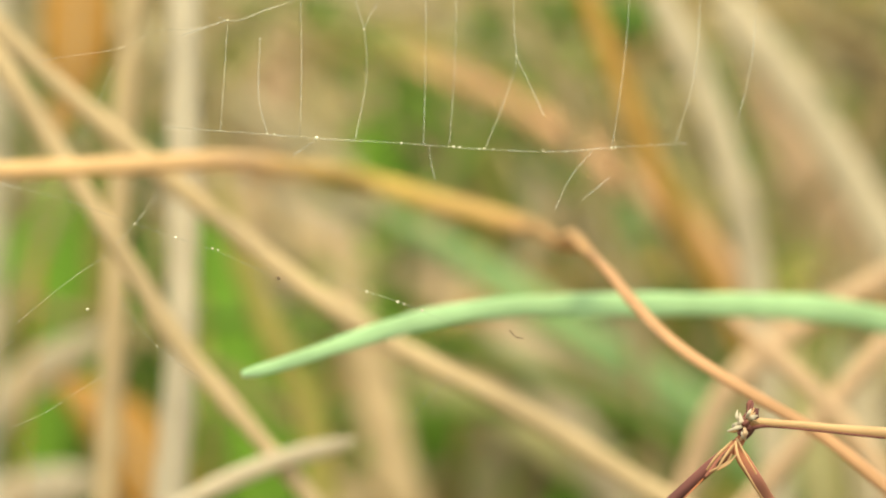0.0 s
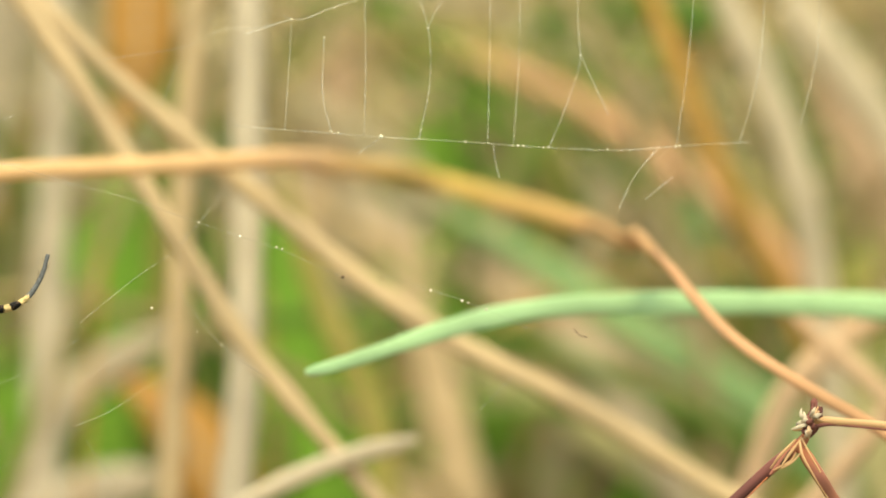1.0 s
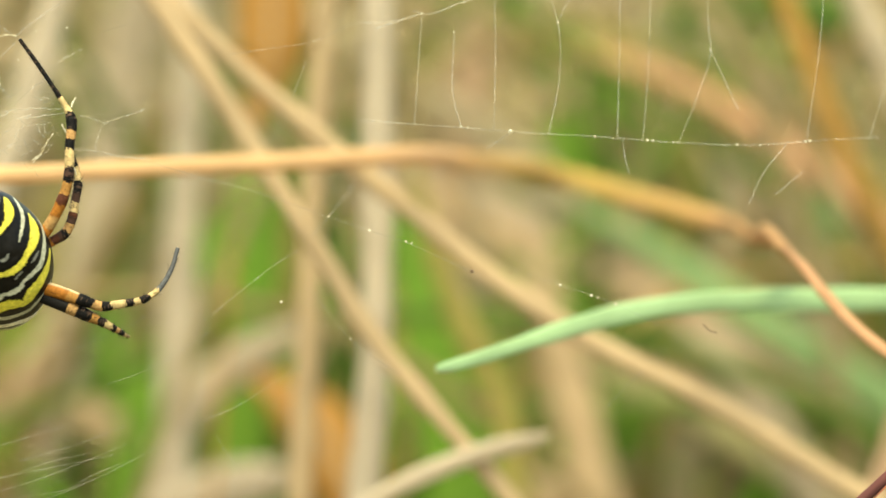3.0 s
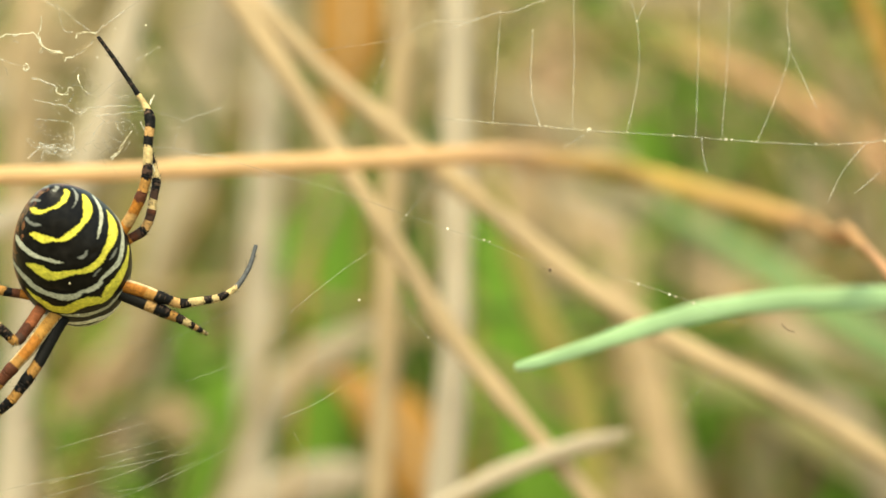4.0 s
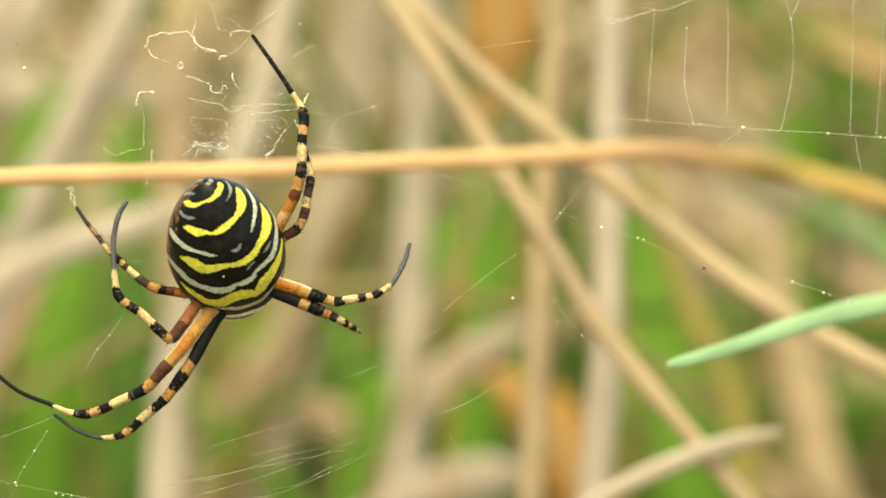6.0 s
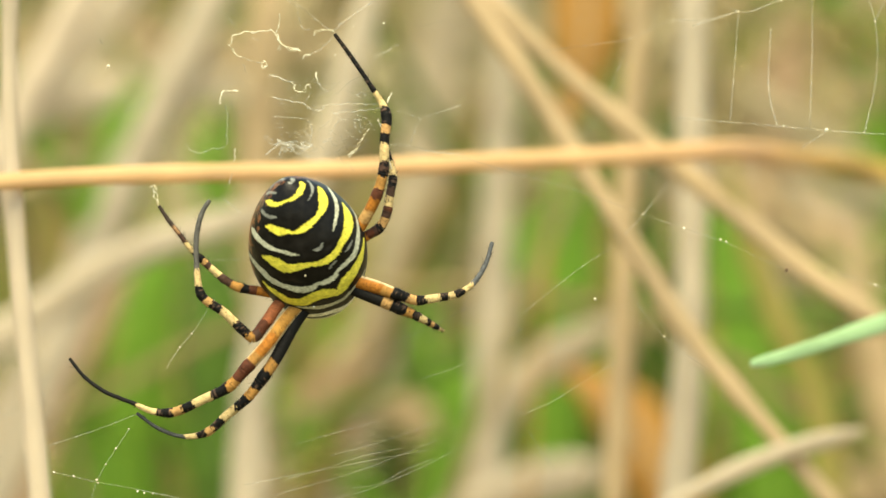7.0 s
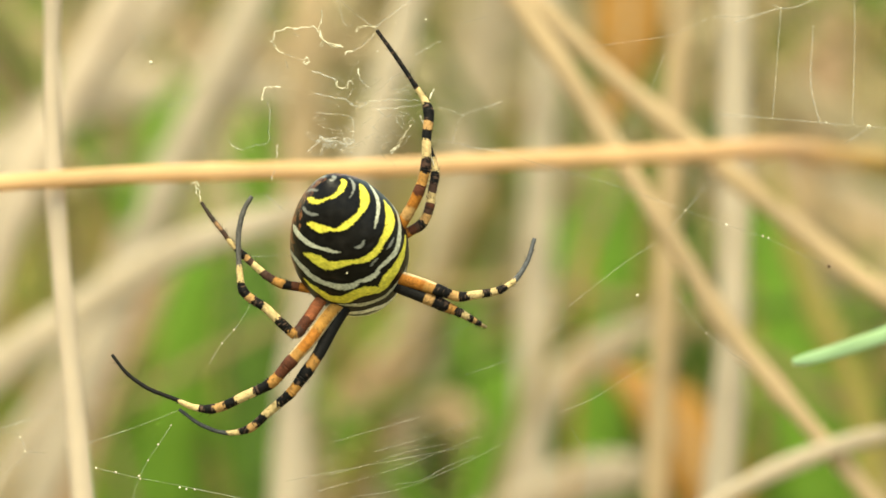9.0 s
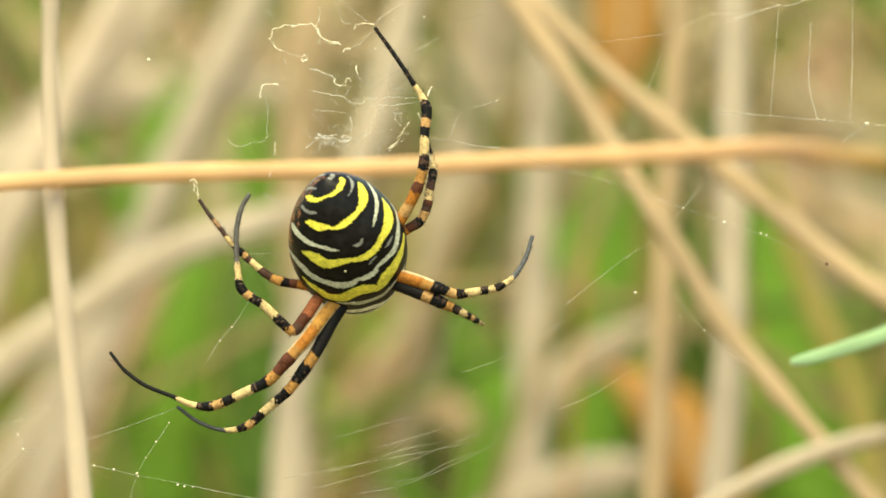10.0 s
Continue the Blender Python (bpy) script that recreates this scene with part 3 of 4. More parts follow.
grass_tuft(350, 520, 0.98, 110, 150, "fresh", 40)
grass_tuft(300, 640, 1.0, 90, 80, "fresh", 41)
grass_tuft(1085, 450, 0.95, 70, 140, "fresh", 42)
grass_tuft(1380, 520, 0.92, 70, 130, "fresh", 43)
grass_tuft(1656, 230, 1.05, 80, 90, "fresh", 44)
grass_tuft(1960, 70, 1.15, 100, 70, "fresh", 45)
grass_tuft(2400, 470, 1.0, 80, 60, "fresh", 46)
grass_tuft(640, 700, 1.0, 90, 120, "fresh", 47)
grass_tuft(860, 360, 1.1, 90, 110, "olive", 48)
grass_tuft(440, 240, 1.15, 70, 60, "fresh", 49)
grass_tuft(820, 210, 1.2, 60, 50, "fresh", 50)
grass_tuft(30, 60, 1.25, 60, 50, "fresh", 51)
grass_tuft(190, 830, 0.95, 70, 60, "fresh", 52)
grass_tuft(640, 840, 0.95, 80, 50, "fresh", 53)
grass_tuft(1800, 790, 1.0, 120, 80, "fresh", 54)
grass_tuft(1480, 700, 0.95, 60, 90, "fresh", 55)
grass_tuft(1640, 600, 0.95, 60, 80, "fresh", 56)
grass_tuft(1850, 300, 1.15, 90, 90, "olive", 57)
grass_tuft(2180, 840, 0.95, 80, 60, "fresh", 58)
grass_tuft(1000, 830, 1.0, 60, 50, "olive", 59)
grass_tuft(60, 480, 1.05, 60, 80, "olive", 60)
grass_tuft(850, 650, 0.93, 85, 120, "fresh", 61)
grass_tuft(1050, 790, 0.93, 50, 50, "fresh", 62)
grass_tuft(720, 420, 1.05, 60, 100, "olive", 63)
grass_tuft(2060, 340, 1.05, 50, 50, "dark", 66)
# next three tufts are added to darken the top, in place of shaded gaps
grass_tuft(1970, 10, 1.02, 70, 70, "dark", 64)
grass_tuft(2110, 0, 1.08, 60, 60, "dark", 65)
grass_tuft(1870, 20, 1.02, 70, 60, "dark", 80)
grass_tuft(2410, 490, 0.9, 50, 50, "dark", 81, 16)
grass_tuft(330, 600, 0.90, 60, 130, "fresh", 83, 16)
grass_tuft(1060, 440, 0.90, 45, 110, "fresh", 84, 10)
grass_tuft(1165, 165, 0.92, 26, 40, "dark", 82, 10)


# ---------------------------------------------------------------- the broken twig with its knot
def broken_twig():
    d = FOCUS + 0.004
    twig = stem("broken_twig", [(2158, 902, d, 26), (2196, 862, d, 26), (2242, 814, d, 24), (2276, 779, d, 19), (2300, 752, d, 17), (2312, 731, d, 24), (2320, 711, d, 15), (2322, 695, d, 12)],
                TWIG_BARK_AND_SHADE, "broken brown weed twig with a frayed knot", "twig", flat=0.8, part="stalk", wobble=2.2)
    foot = twig.location.copy()
    rest = [("straw_arm", [(2310, 723, d, 22), (2328, 726, d - .001, 16), (2352, 728, d - .001, 15), (2432, 735, d, 15), (2492, 742, d, 18), (2557, 748, d + .001, 20), (2812, 777, d + .004, 20), (2912, 797, d + .004, 6)], GOLD, 0.8),
            ("dry_leaf", [(2286, 765, d - .002, 9), (2296, 787, d - .003, 22), (2319, 822, d - .003, 23), (2348, 865, d - .001, 20), (2374, 897, d, 14), (2398, 937, d, 5)], LEAF_RUST, 0.3),
            ("leaf_edge", [(2286, 763, d - .0036, 4), (2290, 787, d - .0044, 5), (2309, 822, d - .0044, 4), (2340, 869, d - .003, 3), (2366, 899, d - .002, 3)], GOLD, 0.7),
            ("leaf_edge", [(2288, 759, d - .003, 4), (2306, 792, d - .004, 3), (2324, 822, d - .004, 3)], GOLD, 0.7),
            ("leaf_sheath", [(2302, 749, d - .001, 12), (2291, 769, d - .0014, 19), (2272, 787, d - .0014, 19), (2252, 808, d - .0012, 14), (2232, 828, d - .001, 4)], LEAF_RUST, 0.5),
            ("fibre", [(2288, 763, d - .003, 4), (2268, 789, d - .0032, 5), (2252, 813, d - .003, 3)], GOLD, 0.7),
            ("fibre", [(2294, 785, d - .0032, 3), (2276, 805, d - .0034, 4), (2256, 817, d - .003, 3)], GOLD, 0.7),
            # thin dark strand in the bark's colour, modelled as shade under the straw arm
            ("underside_shade", [(2314, 742, d - .002, 8), (2340, 738, d - .0012, 6), (2380, 741, d - .0009, 4), (2450, 748, d - .0008, 4), (2557, 759, d - .0008, 4)], TWIG_BARK_AND_SHADE, 0.8),
            # solid dark strip standing in for the shade inside the split sheath
            ("hollow_shade", [(2254, 808, d - .0018, 4), (2266, 794, d - .0022, 9), (2274, 783, d - .0022, 7), (2278, 778, d - .002, 3)], DEBRIS_AND_SHADE, 0.5),
            ("leaf_edge", [(2236, 816, d - .0026, 3), (2252, 794, d - .003, 5), (2270, 776, d - .003, 5), (2282, 764, d - .0026, 4)], GOLD, 0.7),
            ("leaf_edge", [(2238, 816, d - .0026, 3), (2256, 808, d - .003, 5), (2270, 800, d - .003, 5), (2279, 785, d - .0028, 4)], GOLD, 0.7),
            ("stub", [(2307, 716, d - .001, 9), (2310, 705, d - .0012, 12), (2311, 697, d - .0012, 14), (2313, 690, d - .001, 8)], TWIG_BARK_AND_SHADE, 0.7),
            ("bud_scale", [(2302, 737, d - .0036, 6), (2286, 742, d - .004, 7), (2270, 747, d - .0038, 2)], PALE, 0.5),
            ("bud_scale", [(2298, 732, d - .0036, 5), (2288, 720, d - .004, 7), (2289, 708, d - .0036, 2)], PALE, 0.5),
            ("bud_scale", [(2296, 762, d - .0034, 6), (2304, 750, d - .004, 9), (2302, 738, d - .0038, 3)], STRAW_ROSE, 0.5),
            ("bud_scale", [(2306, 724, d - .0036, 4), (2312, 714, d - .004, 7), (2316, 707, d - .0038, 2)], PALE, 0.5),
            ("fibre", [(2228, 832, d - .0018, 2), (2204, 856, d - .002, 3), (2182, 878, d - .0018, 2)], LEAF_RUST, 0.7)]
    rng = np.random.default_rng(4)
    frays = [(2274, 739, 2.6, 0), (2278, 734, 2.0, 0), (2270, 747, 1.6, 1), (2289, 707, 2.2, 0), (2295, 717, 2.4, 0), (2284, 721, 2.2, 2), (2319, 687, 1.2, 2), (2311, 693, 1.2, 2), (2327, 693, 1.0, 1), (2330, 713, 2.2, 0),
             (2324, 707, 2.6, 1), (2336, 734, 1.4, 1), (2280, 755, 2.2, 2), (2318, 755, 2.6, 2), (2308, 765, 2.0, 0), (2292, 759, 2.2, 0), (2302, 707, 2.4, 2), (2334, 723, 2.0, 2), (2288, 745, 2.8, 2), (2312, 745, 3.0, 2)]
    for i, (u, v, w, tone) in enumerate(frays):
        z = -0.0016 - 0.0004 * (i % 5)
        bu, bv = 2306 + rng.normal(0, 4), 731 + rng.normal(0, 7)
        u, v, w = bu + (u - bu) * 0.8, bv + (v - bv) * 0.8, w * 1.15
        rest.append(("bud_scale", [(bu, bv, d + z, 8), ((bu + u) / 2 + rng.normal(0, 2), (bv + v) / 2 + rng.normal(0, 2), d + z - .0007, 4.2 * w), (u, v, d + z, 2.5)], (PALE, GOLD, TWIG_BARK_AND_SHADE)[tone], 0.5))
    for name, marks, mat, fl in rest:
        stem(name, marks, mat, "", flat=fl, rooted=False, parent=twig, wobble=0.35, part=name).location = -foot


broken_twig()


# ---------------------------------------------------------------- the wasp spider
MM = 0.001
HUB = spot(617, 435, FOCUS)
SITE = Matrix.Translation(HUB) @ STAND.to_3x3().to_4x4()     # x to the side, y up the web, z out of it
BLACK, SOOT, YELLOW, SILVER = (0.005, 0.0045, 0.004), (0.018, 0.016, 0.014), (0.76, 0.65, 0.085), (0.52, 0.50, 0.36)
ASH, IVORY, UMBER = (0.22, 0.215, 0.18), (0.88, 0.86, 0.76), (0.0075, 0.0065, 0.0055)
ORANGE, RUST, CREAM, AMBER, GREY = (0.34, 0.125, 0.022), (0.085, 0.028, 0.014), (0.52, 0.37, 0.17), (0.34, 0.165, 0.045), (0.06, 0.06, 0.06)


def plan(u, v, z=0.0):
    """Millimetres on the web's plan, in the spider's own space."""
    return ((u - 617) * STEP * FOCUS, (435 - v) * STEP * FOCUS, z * MM)


# the bands of the back: colour, then (degrees round the axis from the mid-line, thousandths from tail to front, half width in hundredths of a millimetre)
BANDS = []
GLINTS = [(-9.2, 0.4303), (-11.3, 0.6833)]     # tiny pale spheres in place of the white highlight dots on the back


def band(colour, marks):
    BANDS.append((colour, marks))


band(YELLOW, [(82, 39, 27), (37, 44, 30), (6, 51, 18), (-21, 56, 14), (-46, 70, 20), (-70, 78, 30), (-85, 87, 16)])
band(ASH, [(-119, 56, 18), (-143, 54, 20), (-163, 10, 20)])
band(ASH, [(23, 2, 8), (118, 13, 25)])
band(ASH, [(-111, 83, 20), (-94, 50, 17), (-67, 35, 9)])
band(ASH, [(105, 71, 20), (81, 80, 21), (58, 83, 12), (39, 88, 7)])
band(ASH, [(-82, 133, 16), (-64, 131, 19), (-42, 122, 13)])
band(YELLOW, [(87, 122, 40), (64, 143, 61), (45, 159, 39), (32, 169, 27), (19, 176, 34), (2, 187, 31), (-10, 193, 18), (-22, 183, 28), (-35, 183, 48), (-49, 174, 36), (-59, 180, 10)])
band(SILVER, [(119, 204, 3), (99, 197, 30), (80, 213, 30), (64, 230, 23), (50, 248, 19), (40, 269, 11)])
band(SILVER, [(-93, 262, 18), (-76, 256, 40), (-61, 262, 30), (-46, 272, 26), (-32, 280, 18), (-21, 292, 21), (-11, 303, 8)])
band(ASH, [(6, 299, 8), (13, 306, 14), (19, 288, 9)])
band(YELLOW, [(87, 273, 30), (77, 303, 71), (66, 324, 77), (53, 340, 58), (41, 350, 39), (31, 372, 38), (19, 384, 47), (9, 384, 34), (-4, 372, 30), (-15, 371, 42), (-26, 374, 54), (-36, 355, 64), (-47, 337, 40), (-56, 337, 14)])
band(SILVER, [(108, 309, 18), (103, 361, 26), (90, 391, 30), (75, 415, 41), (60, 443, 40), (45, 474, 36), (33, 477, 26), (25, 483, 20), (17, 509, 32), (9, 516, 33), (1, 508, 23), (-9, 528, 39), (-18, 525, 41), (-27, 511, 35), (-38, 492, 33), (-49, 470, 42), (-61, 437, 47), (-78, 423, 35), (-93, 437, 20)])
band(ASH, [(16, 443, 9), (22, 425, 15), (28, 419, 8)])
band(ASH, [(40, 410, 9), (47, 408, 17), (54, 401, 11)])
band(YELLOW, [(74, 497, 20), (62, 521, 41), (51, 546, 61), (40, 565, 71), (30, 582, 81), (22, 618, 73), (16, 635, 41), (9, 608, 58), (-1, 590, 70), (-12, 608, 66), (-23, 631, 67), (-35, 620, 66), (-42, 584, 56), (-51, 557, 46), (-61, 522, 20)])
band(SILVER, [(61, 665, 18), (46, 683, 30), (33, 704, 30), (21, 723, 30), (7, 717, 33), (-6, 710, 37), (-17, 695, 30), (-29, 679, 16)])
band(IVORY, [(65, 731, 0), (59, 778, 31), (49, 833, 61), (27, 837, 61), (5, 810, 56), (-16, 803, 51), (-33, 792, 30)])


def on_back(s, th):
    """A point of the smooth abdomen, in millimetres: s runs from tail to front, th round the axis."""
    r = np.sin(np.pi * s ** 1.08) ** 0.58
    return np.stack([5.27 * np.sin(th) * r, 8.25 * (1 - 2 * s), 5.02 * np.cos(th) * r], -1)


def mark_abdomen(s, th, fine, coarse, grit):
    """Colours of the back at s and th (arrays): each band is a stripe along its own line, ragged at the edge."""
    p = on_back(s, th)
    cols = np.tile(np.array(UMBER), (len(s), 1)) * np.clip(1 + 0.9 * coarse + 0.4 * fine, 0.4, 1.8)[:, None]
    flank = (th < -1.35 + 0.4 * coarse) & (th > -2.6)
    cols[flank & (fine + coarse > 0.05)] = (0.20, 0.075, 0.030)
    cols[flank & (fine <= -0.22)] = (0.30, 0.18, 0.09)
    cols[(th > 2.0 + 0.3 * coarse) | (th <= -2.6)] = (0.10, 0.045, 0.025)
    cols[s + 0.02 * coarse > 0.86] = (0.60, 0.58, 0.48)
    near = np.full(len(s), 9.0)
    inside, tint = np.zeros(len(s), dtype=bool), cols.copy()
    for colour, marks in BANDS:
        path, _ = glide([(a, b, w) for a, b, w in marks], 120)
        line = on_back(np.clip(path[:, 1] / 1000, 0.002, 0.99), np.radians(path[:, 0]))
        gap = ((p[:, None, :] - line[None, :, :]) ** 2).sum(-1)
        k = gap.argmin(1)
        edge = np.sqrt(gap[np.arange(len(s)), k]) + 0.11 * fine + 0.05 * coarse - path[k, 2] / 100 * 0.93 + 0.02
        near = np.minimum(near, edge)
        tone = np.clip(0.97 + 0.34 * fine + 0.15 * coarse + (0.16 if colour is YELLOW else 0.45) * grit, 0.4, 1.2)[:, None]
        tint[edge < 0] = (np.array(colour) * tone)[edge < 0]
        inside |= edge < 0
    # the dark ground is deepest along the bands
    rim = (near < 0.34 + 0.12 * coarse) & (s < 0.80) & ~(flank & (fine > 0.1))
    cols[rim] = BLACK
    cols[inside] = tint[inside]
    cols[inside & (fine > 0.56)] *= 0.35
    return [tuple(c) for c in cols]


def abdomen(parent):
    rings, sides = 270, 200
    m = pose(0, 0.00016, 0.001, 0, 0, 17) @ pose(0, 0, 0, 43, 0, 0)
    verts, faces, ss, ths, fine, coarse, grit = [], [], [], [], [], [], []
    for i in range(rings):
        s = 0.0008 + 0.9984 * i / (rings - 1)
        for k in range(sides):
            th = 2 * math.pi * k / sides - math.pi
            lump = 1 + 0.010 * math.sin(s * 24) * math.cos(th) + 0.010 * noise.noise((math.cos(th) * 2.2, math.sin(th) * 2.2, s * 9))
            dimple = -0.018 * math.exp(-((abs(th) - 0.42) / 0.10) ** 2) * sum(math.exp(-((s - c) / 0.018) ** 2) for c in (0.32, 0.47, 0.61))
            p = Vector(on_back(np.float64(s), np.float64(th)))
            verts.append(m @ (Vector((p.x * (lump + dimple), p.y, p.z * (lump + dimple))) * MM))
            q = p * 1.0
            ss.append(s)
            ths.append(th)
            fine.append(noise.noise(q * 5.5) * 0.7 + noise.noise(q * 11) * 0.5)
            coarse.append(noise.noise(q * 1.3))
            grit.append(noise.noise(q * 9.0))
    cols = mark_abdomen(np.array(ss), np.array(ths), np.array(fine), np.array(coarse), np.array(grit))
    for i in range(rings - 1):
        for k in range(sides):
            j = (k + 1) % sides
            faces.append((i * sides + k, (i + 1) * sides + k, (i + 1) * sides + j, i * sides + j))
    faces.append(tuple(range(sides)))
    faces.append(tuple((rings - 1) * sides + k for k in range(sides - 1, -1, -1)))
    ab = linked("abdomen", verts, faces, ABDOMEN_SKIN, parent, "egg-shaped abdomen banded yellow, black and silver", cols)
    v, f = [], []
    for k in range(5):
        a = k * 1.256
        hair(v, f, m @ (Vector((0.5 * math.cos(a), 3.4, 0.5 * math.sin(a) - 4.3)) * MM), m @ (Vector((0.3 * math.cos(a), 3.8, 0.3 * math.sin(a) - 5.2)) * MM), 0.4 * MM)
    for th, at in GLINTS:
        bm = bmesh.new()
        bmesh.ops.create_icosphere(bm, subdivisions=2, radius=0.10 * MM, matrix=Matrix.Translation(m @ (Vector(on_back(np.float64(at), np.float64(radians(th)))) * 1.01 * MM)))
        me = bpy.data.meshes.new("glint")
        bm.to_mesh(me)
        bm.free()
        me.materials.append(SILK_DENSE)
        new("glint", me).parent = ab
    linked("spinnerets", v, f, LEG_SKIN, ab, "", [RUST] * len(v))
    return ab


def cephalothorax(parent):
    v, f, cols = [], [], []
    m = pose(*plan(632, 492, 0.2), 20, 0, 12)
    for i in range(25):
        s = i / 24
        r = math.sin(math.pi * min(0.9999, max(0.0001, s ** 0.8))) ** 0.6
        for k in range(28):
            th = 2 * math.pi * k / 28
            v.append(m @ (Vector((2.5 * math.cos(th) * r * (1 - 0.3 * s), 3.2 - 6.4 * s, 1.3 * math.sin(th) * r)) * MM))
            cols.append((0.42, 0.40, 0.34) if noise.noise((s * 6, th * 2, 0)) > -0.1 else SOOT)
    for i in range(24):
        for k in range(28):
            f.append((i * 28 + k, i * 28 + (k + 1) % 28, (i + 1) * 28 + (k + 1) % 28, (i + 1) * 28 + k))
    linked("cephalothorax", v, f, LEG_SKIN, parent, "flat silver-haired front body", cols)


def leg(parent, joints, rings, seed, pale=None):
    """A leg through joints (u, v, height, thickness in mm, segment name or ''); rings: (u, v, colour) of each coloured ring at its outer end.
    pale: a test on the cosine round the femur, true where a cream streak runs along it."""
    rng = np.random.default_rng(seed)
    pts = [(*plan(u, v, z), t * 0.86 * MM) for u, v, z, t, _ in joints]
    path, s = glide(pts, 220)
    share = s / s[-1]

    def share_at(u, v):
        x, y, _ = plan(u, v)
        return float(share[np.argmin((path[:, 0] - x) ** 2 + (path[:, 1] - y) ** 2)])

    stops = [(share_at(u, v), c) for u, v, c in rings]
    stops[-1] = (1.1, stops[-1][1])
    cuts, names = [0.0], [joints[0][4]]
    for p, j in zip(pts, joints):
        if j[4] and j is not joints[0]:
            cuts.append(float(share[np.argmin(np.linalg.norm(path[:, :3] - np.array(p[:3]), axis=1))]))
            names.append(j[4])
    cuts.append(1.0)
    first = None
    for n, (a, b) in enumerate(zip(cuts[:-1], cuts[1:])):
        sel = np.where((share >= a - 0.004) & (share <= b + 0.004))[0]
        if len(sel) < 3:
            continue
        fine = np.linspace(share[sel[0]], share[sel[-1]], 80)
        xyz = np.column_stack([np.interp(fine, share, path[:, k]) for k in range(4)])
        local = np.linspace(0, 1, 80)
        swell = 1 + 0.10 * np.exp(-((local - 0.06) / 0.06) ** 2) + 0.12 * np.exp(-((local - 0.95) / 0.05) ** 2) - 0.05
        v, f, g = tube(xyz[:, :3], xyz[:, 3] * swell, fine, 16, 0.95, (0.1, 0.2, 1))
        cols = []
        for q in fine:
            for k in range(16):
                a_ = k * math.pi / 8
                wob = q + 0.013 * noise.noise((q * 90, math.cos(a_) * 1.5, seed + math.sin(a_))) + 0.004 * noise.noise((q * 40, k * 1.7, seed + 3))
                c = stops[-1][1]
                for stop, col in stops:
                    if wob < stop:
                        c = col
                        break
                if pale and n == 0 and c[0] > 0.3 and pale(math.cos(a_)):
                    c = (0.52, 0.39, 0.22)
                elif c[0] > 0.35 and c[2] < 0.09 and noise.noise((q * 190, math.cos(a_) * 3, seed + 5 + math.sin(a_) * 3)) > 0.40:
                    c = tuple(0.5 * x + 0.5 * y for x, y in zip(c, RUST))
                if c is BLACK and noise.noise((q * 120, math.cos(a_ + seed) * 1.6, seed + 7)) > 0.30:
                    c = (0.085, 0.050, 0.034)
                d = 1 + 0.28 * noise.noise((q * 160, math.cos(a_) * 2, seed + 9 + math.sin(a_) * 2)) + 0.25 * noise.noise((q * 50, math.sin(a_) * 2, seed))
                cols.append(tuple(x * d for x in c))
        ob = linked("leg" if first is None else names[n], v, f, LEG_SKIN, first or parent, "banded orange, cream and black jointed leg" if first is None else "", cols)
        if first is None:
            first = ob
    v, f, cols = [], [], []
    tang = np.gradient(path[:, :3], axis=0)
    for _ in range(620):
        i = int(rng.integers(4, 215))
        t = tang[i] / np.linalg.norm(tang[i])
        out = np.cross(t, rng.normal(size=3))
        out /= np.linalg.norm(out)
        big = rng.random() < 0.07
        ln = (rng.uniform(0.4, 0.75) if big else rng.uniform(0.14, 0.32)) * MM
        p = path[i, :3] + out * path[i, 3] * 0.45
        hair(v, f, p, p + (out * 0.7 + t * 0.7) * ln, (0.026 if big else 0.016) * MM)
    linked("hair", v, f, LEG_SKIN, first, "", [SOOT] * len(v))
    return first


spider = new("wasp_spider")
tagged(spider, "wasp spider with yellow and black banded abdomen on its web", "spider")
spider.matrix_world = SITE
back = abdomen(spider)
cephalothorax(spider)
B, C, A_, O, R, G_ = BLACK, CREAM, AMBER, ORANGE, RUST, GREY
D_, U_, H_ = (0.010, 0.009, 0.008), (0.055, 0.028, 0.019), (0.40, 0.225, 0.085)
leg(spider, [(640, 505, .3, 1.2, "femur"), (690, 425, 1.0, 1.35, ""), (718, 385, 1.6, 1.3, ""), (745, 330, 2.2, 1.15, "patella"), (753, 300, 2.2, 1.1, "tibia"),
             (755, 245, 1.9, 1.05, ""), (757, 192, 1.2, 1.05, "metatarsus"), (750, 176, 1.0, .75, ""), (738, 157, .9, .58, "tarsus"), (700, 100, .5, .50, ""), (667, 54, .1, .38, "")],
    [(716, 387, O), (727, 362, H_), (738, 343, O), (747, 328, R), (751, 308, A_), (753, 297, B), (754, 288, U_), (755, 279, B), (755, 249, C), (755, 230, B), (756, 214, H_), (755, 184, B), (739, 158, C), (667, 54, B)], 1)
leg(spider, [(645, 500, .0, 1.1, "femur"), (690, 432, .3, 1.2, ""), (722, 412, .5, 1.1, ""), (748, 395, .6, 1.05, "patella"), (760, 368, .5, 1.0, "tibia"),
             (765, 338, .3, .95, ""), (770, 308, .0, .9, "metatarsus"), (766, 280, -.3, .6, "tarsus"), (760, 256, -.4, .35, "")],
    [(725, 411, O), (736, 403, R), (743, 398, U_), (750, 392, B), (757, 379, H_), (760, 368, U_), (762, 360, R), (764, 342, C), (768, 325, U_), (770, 305, B), (766, 280, C), (760, 256, B)], 2)
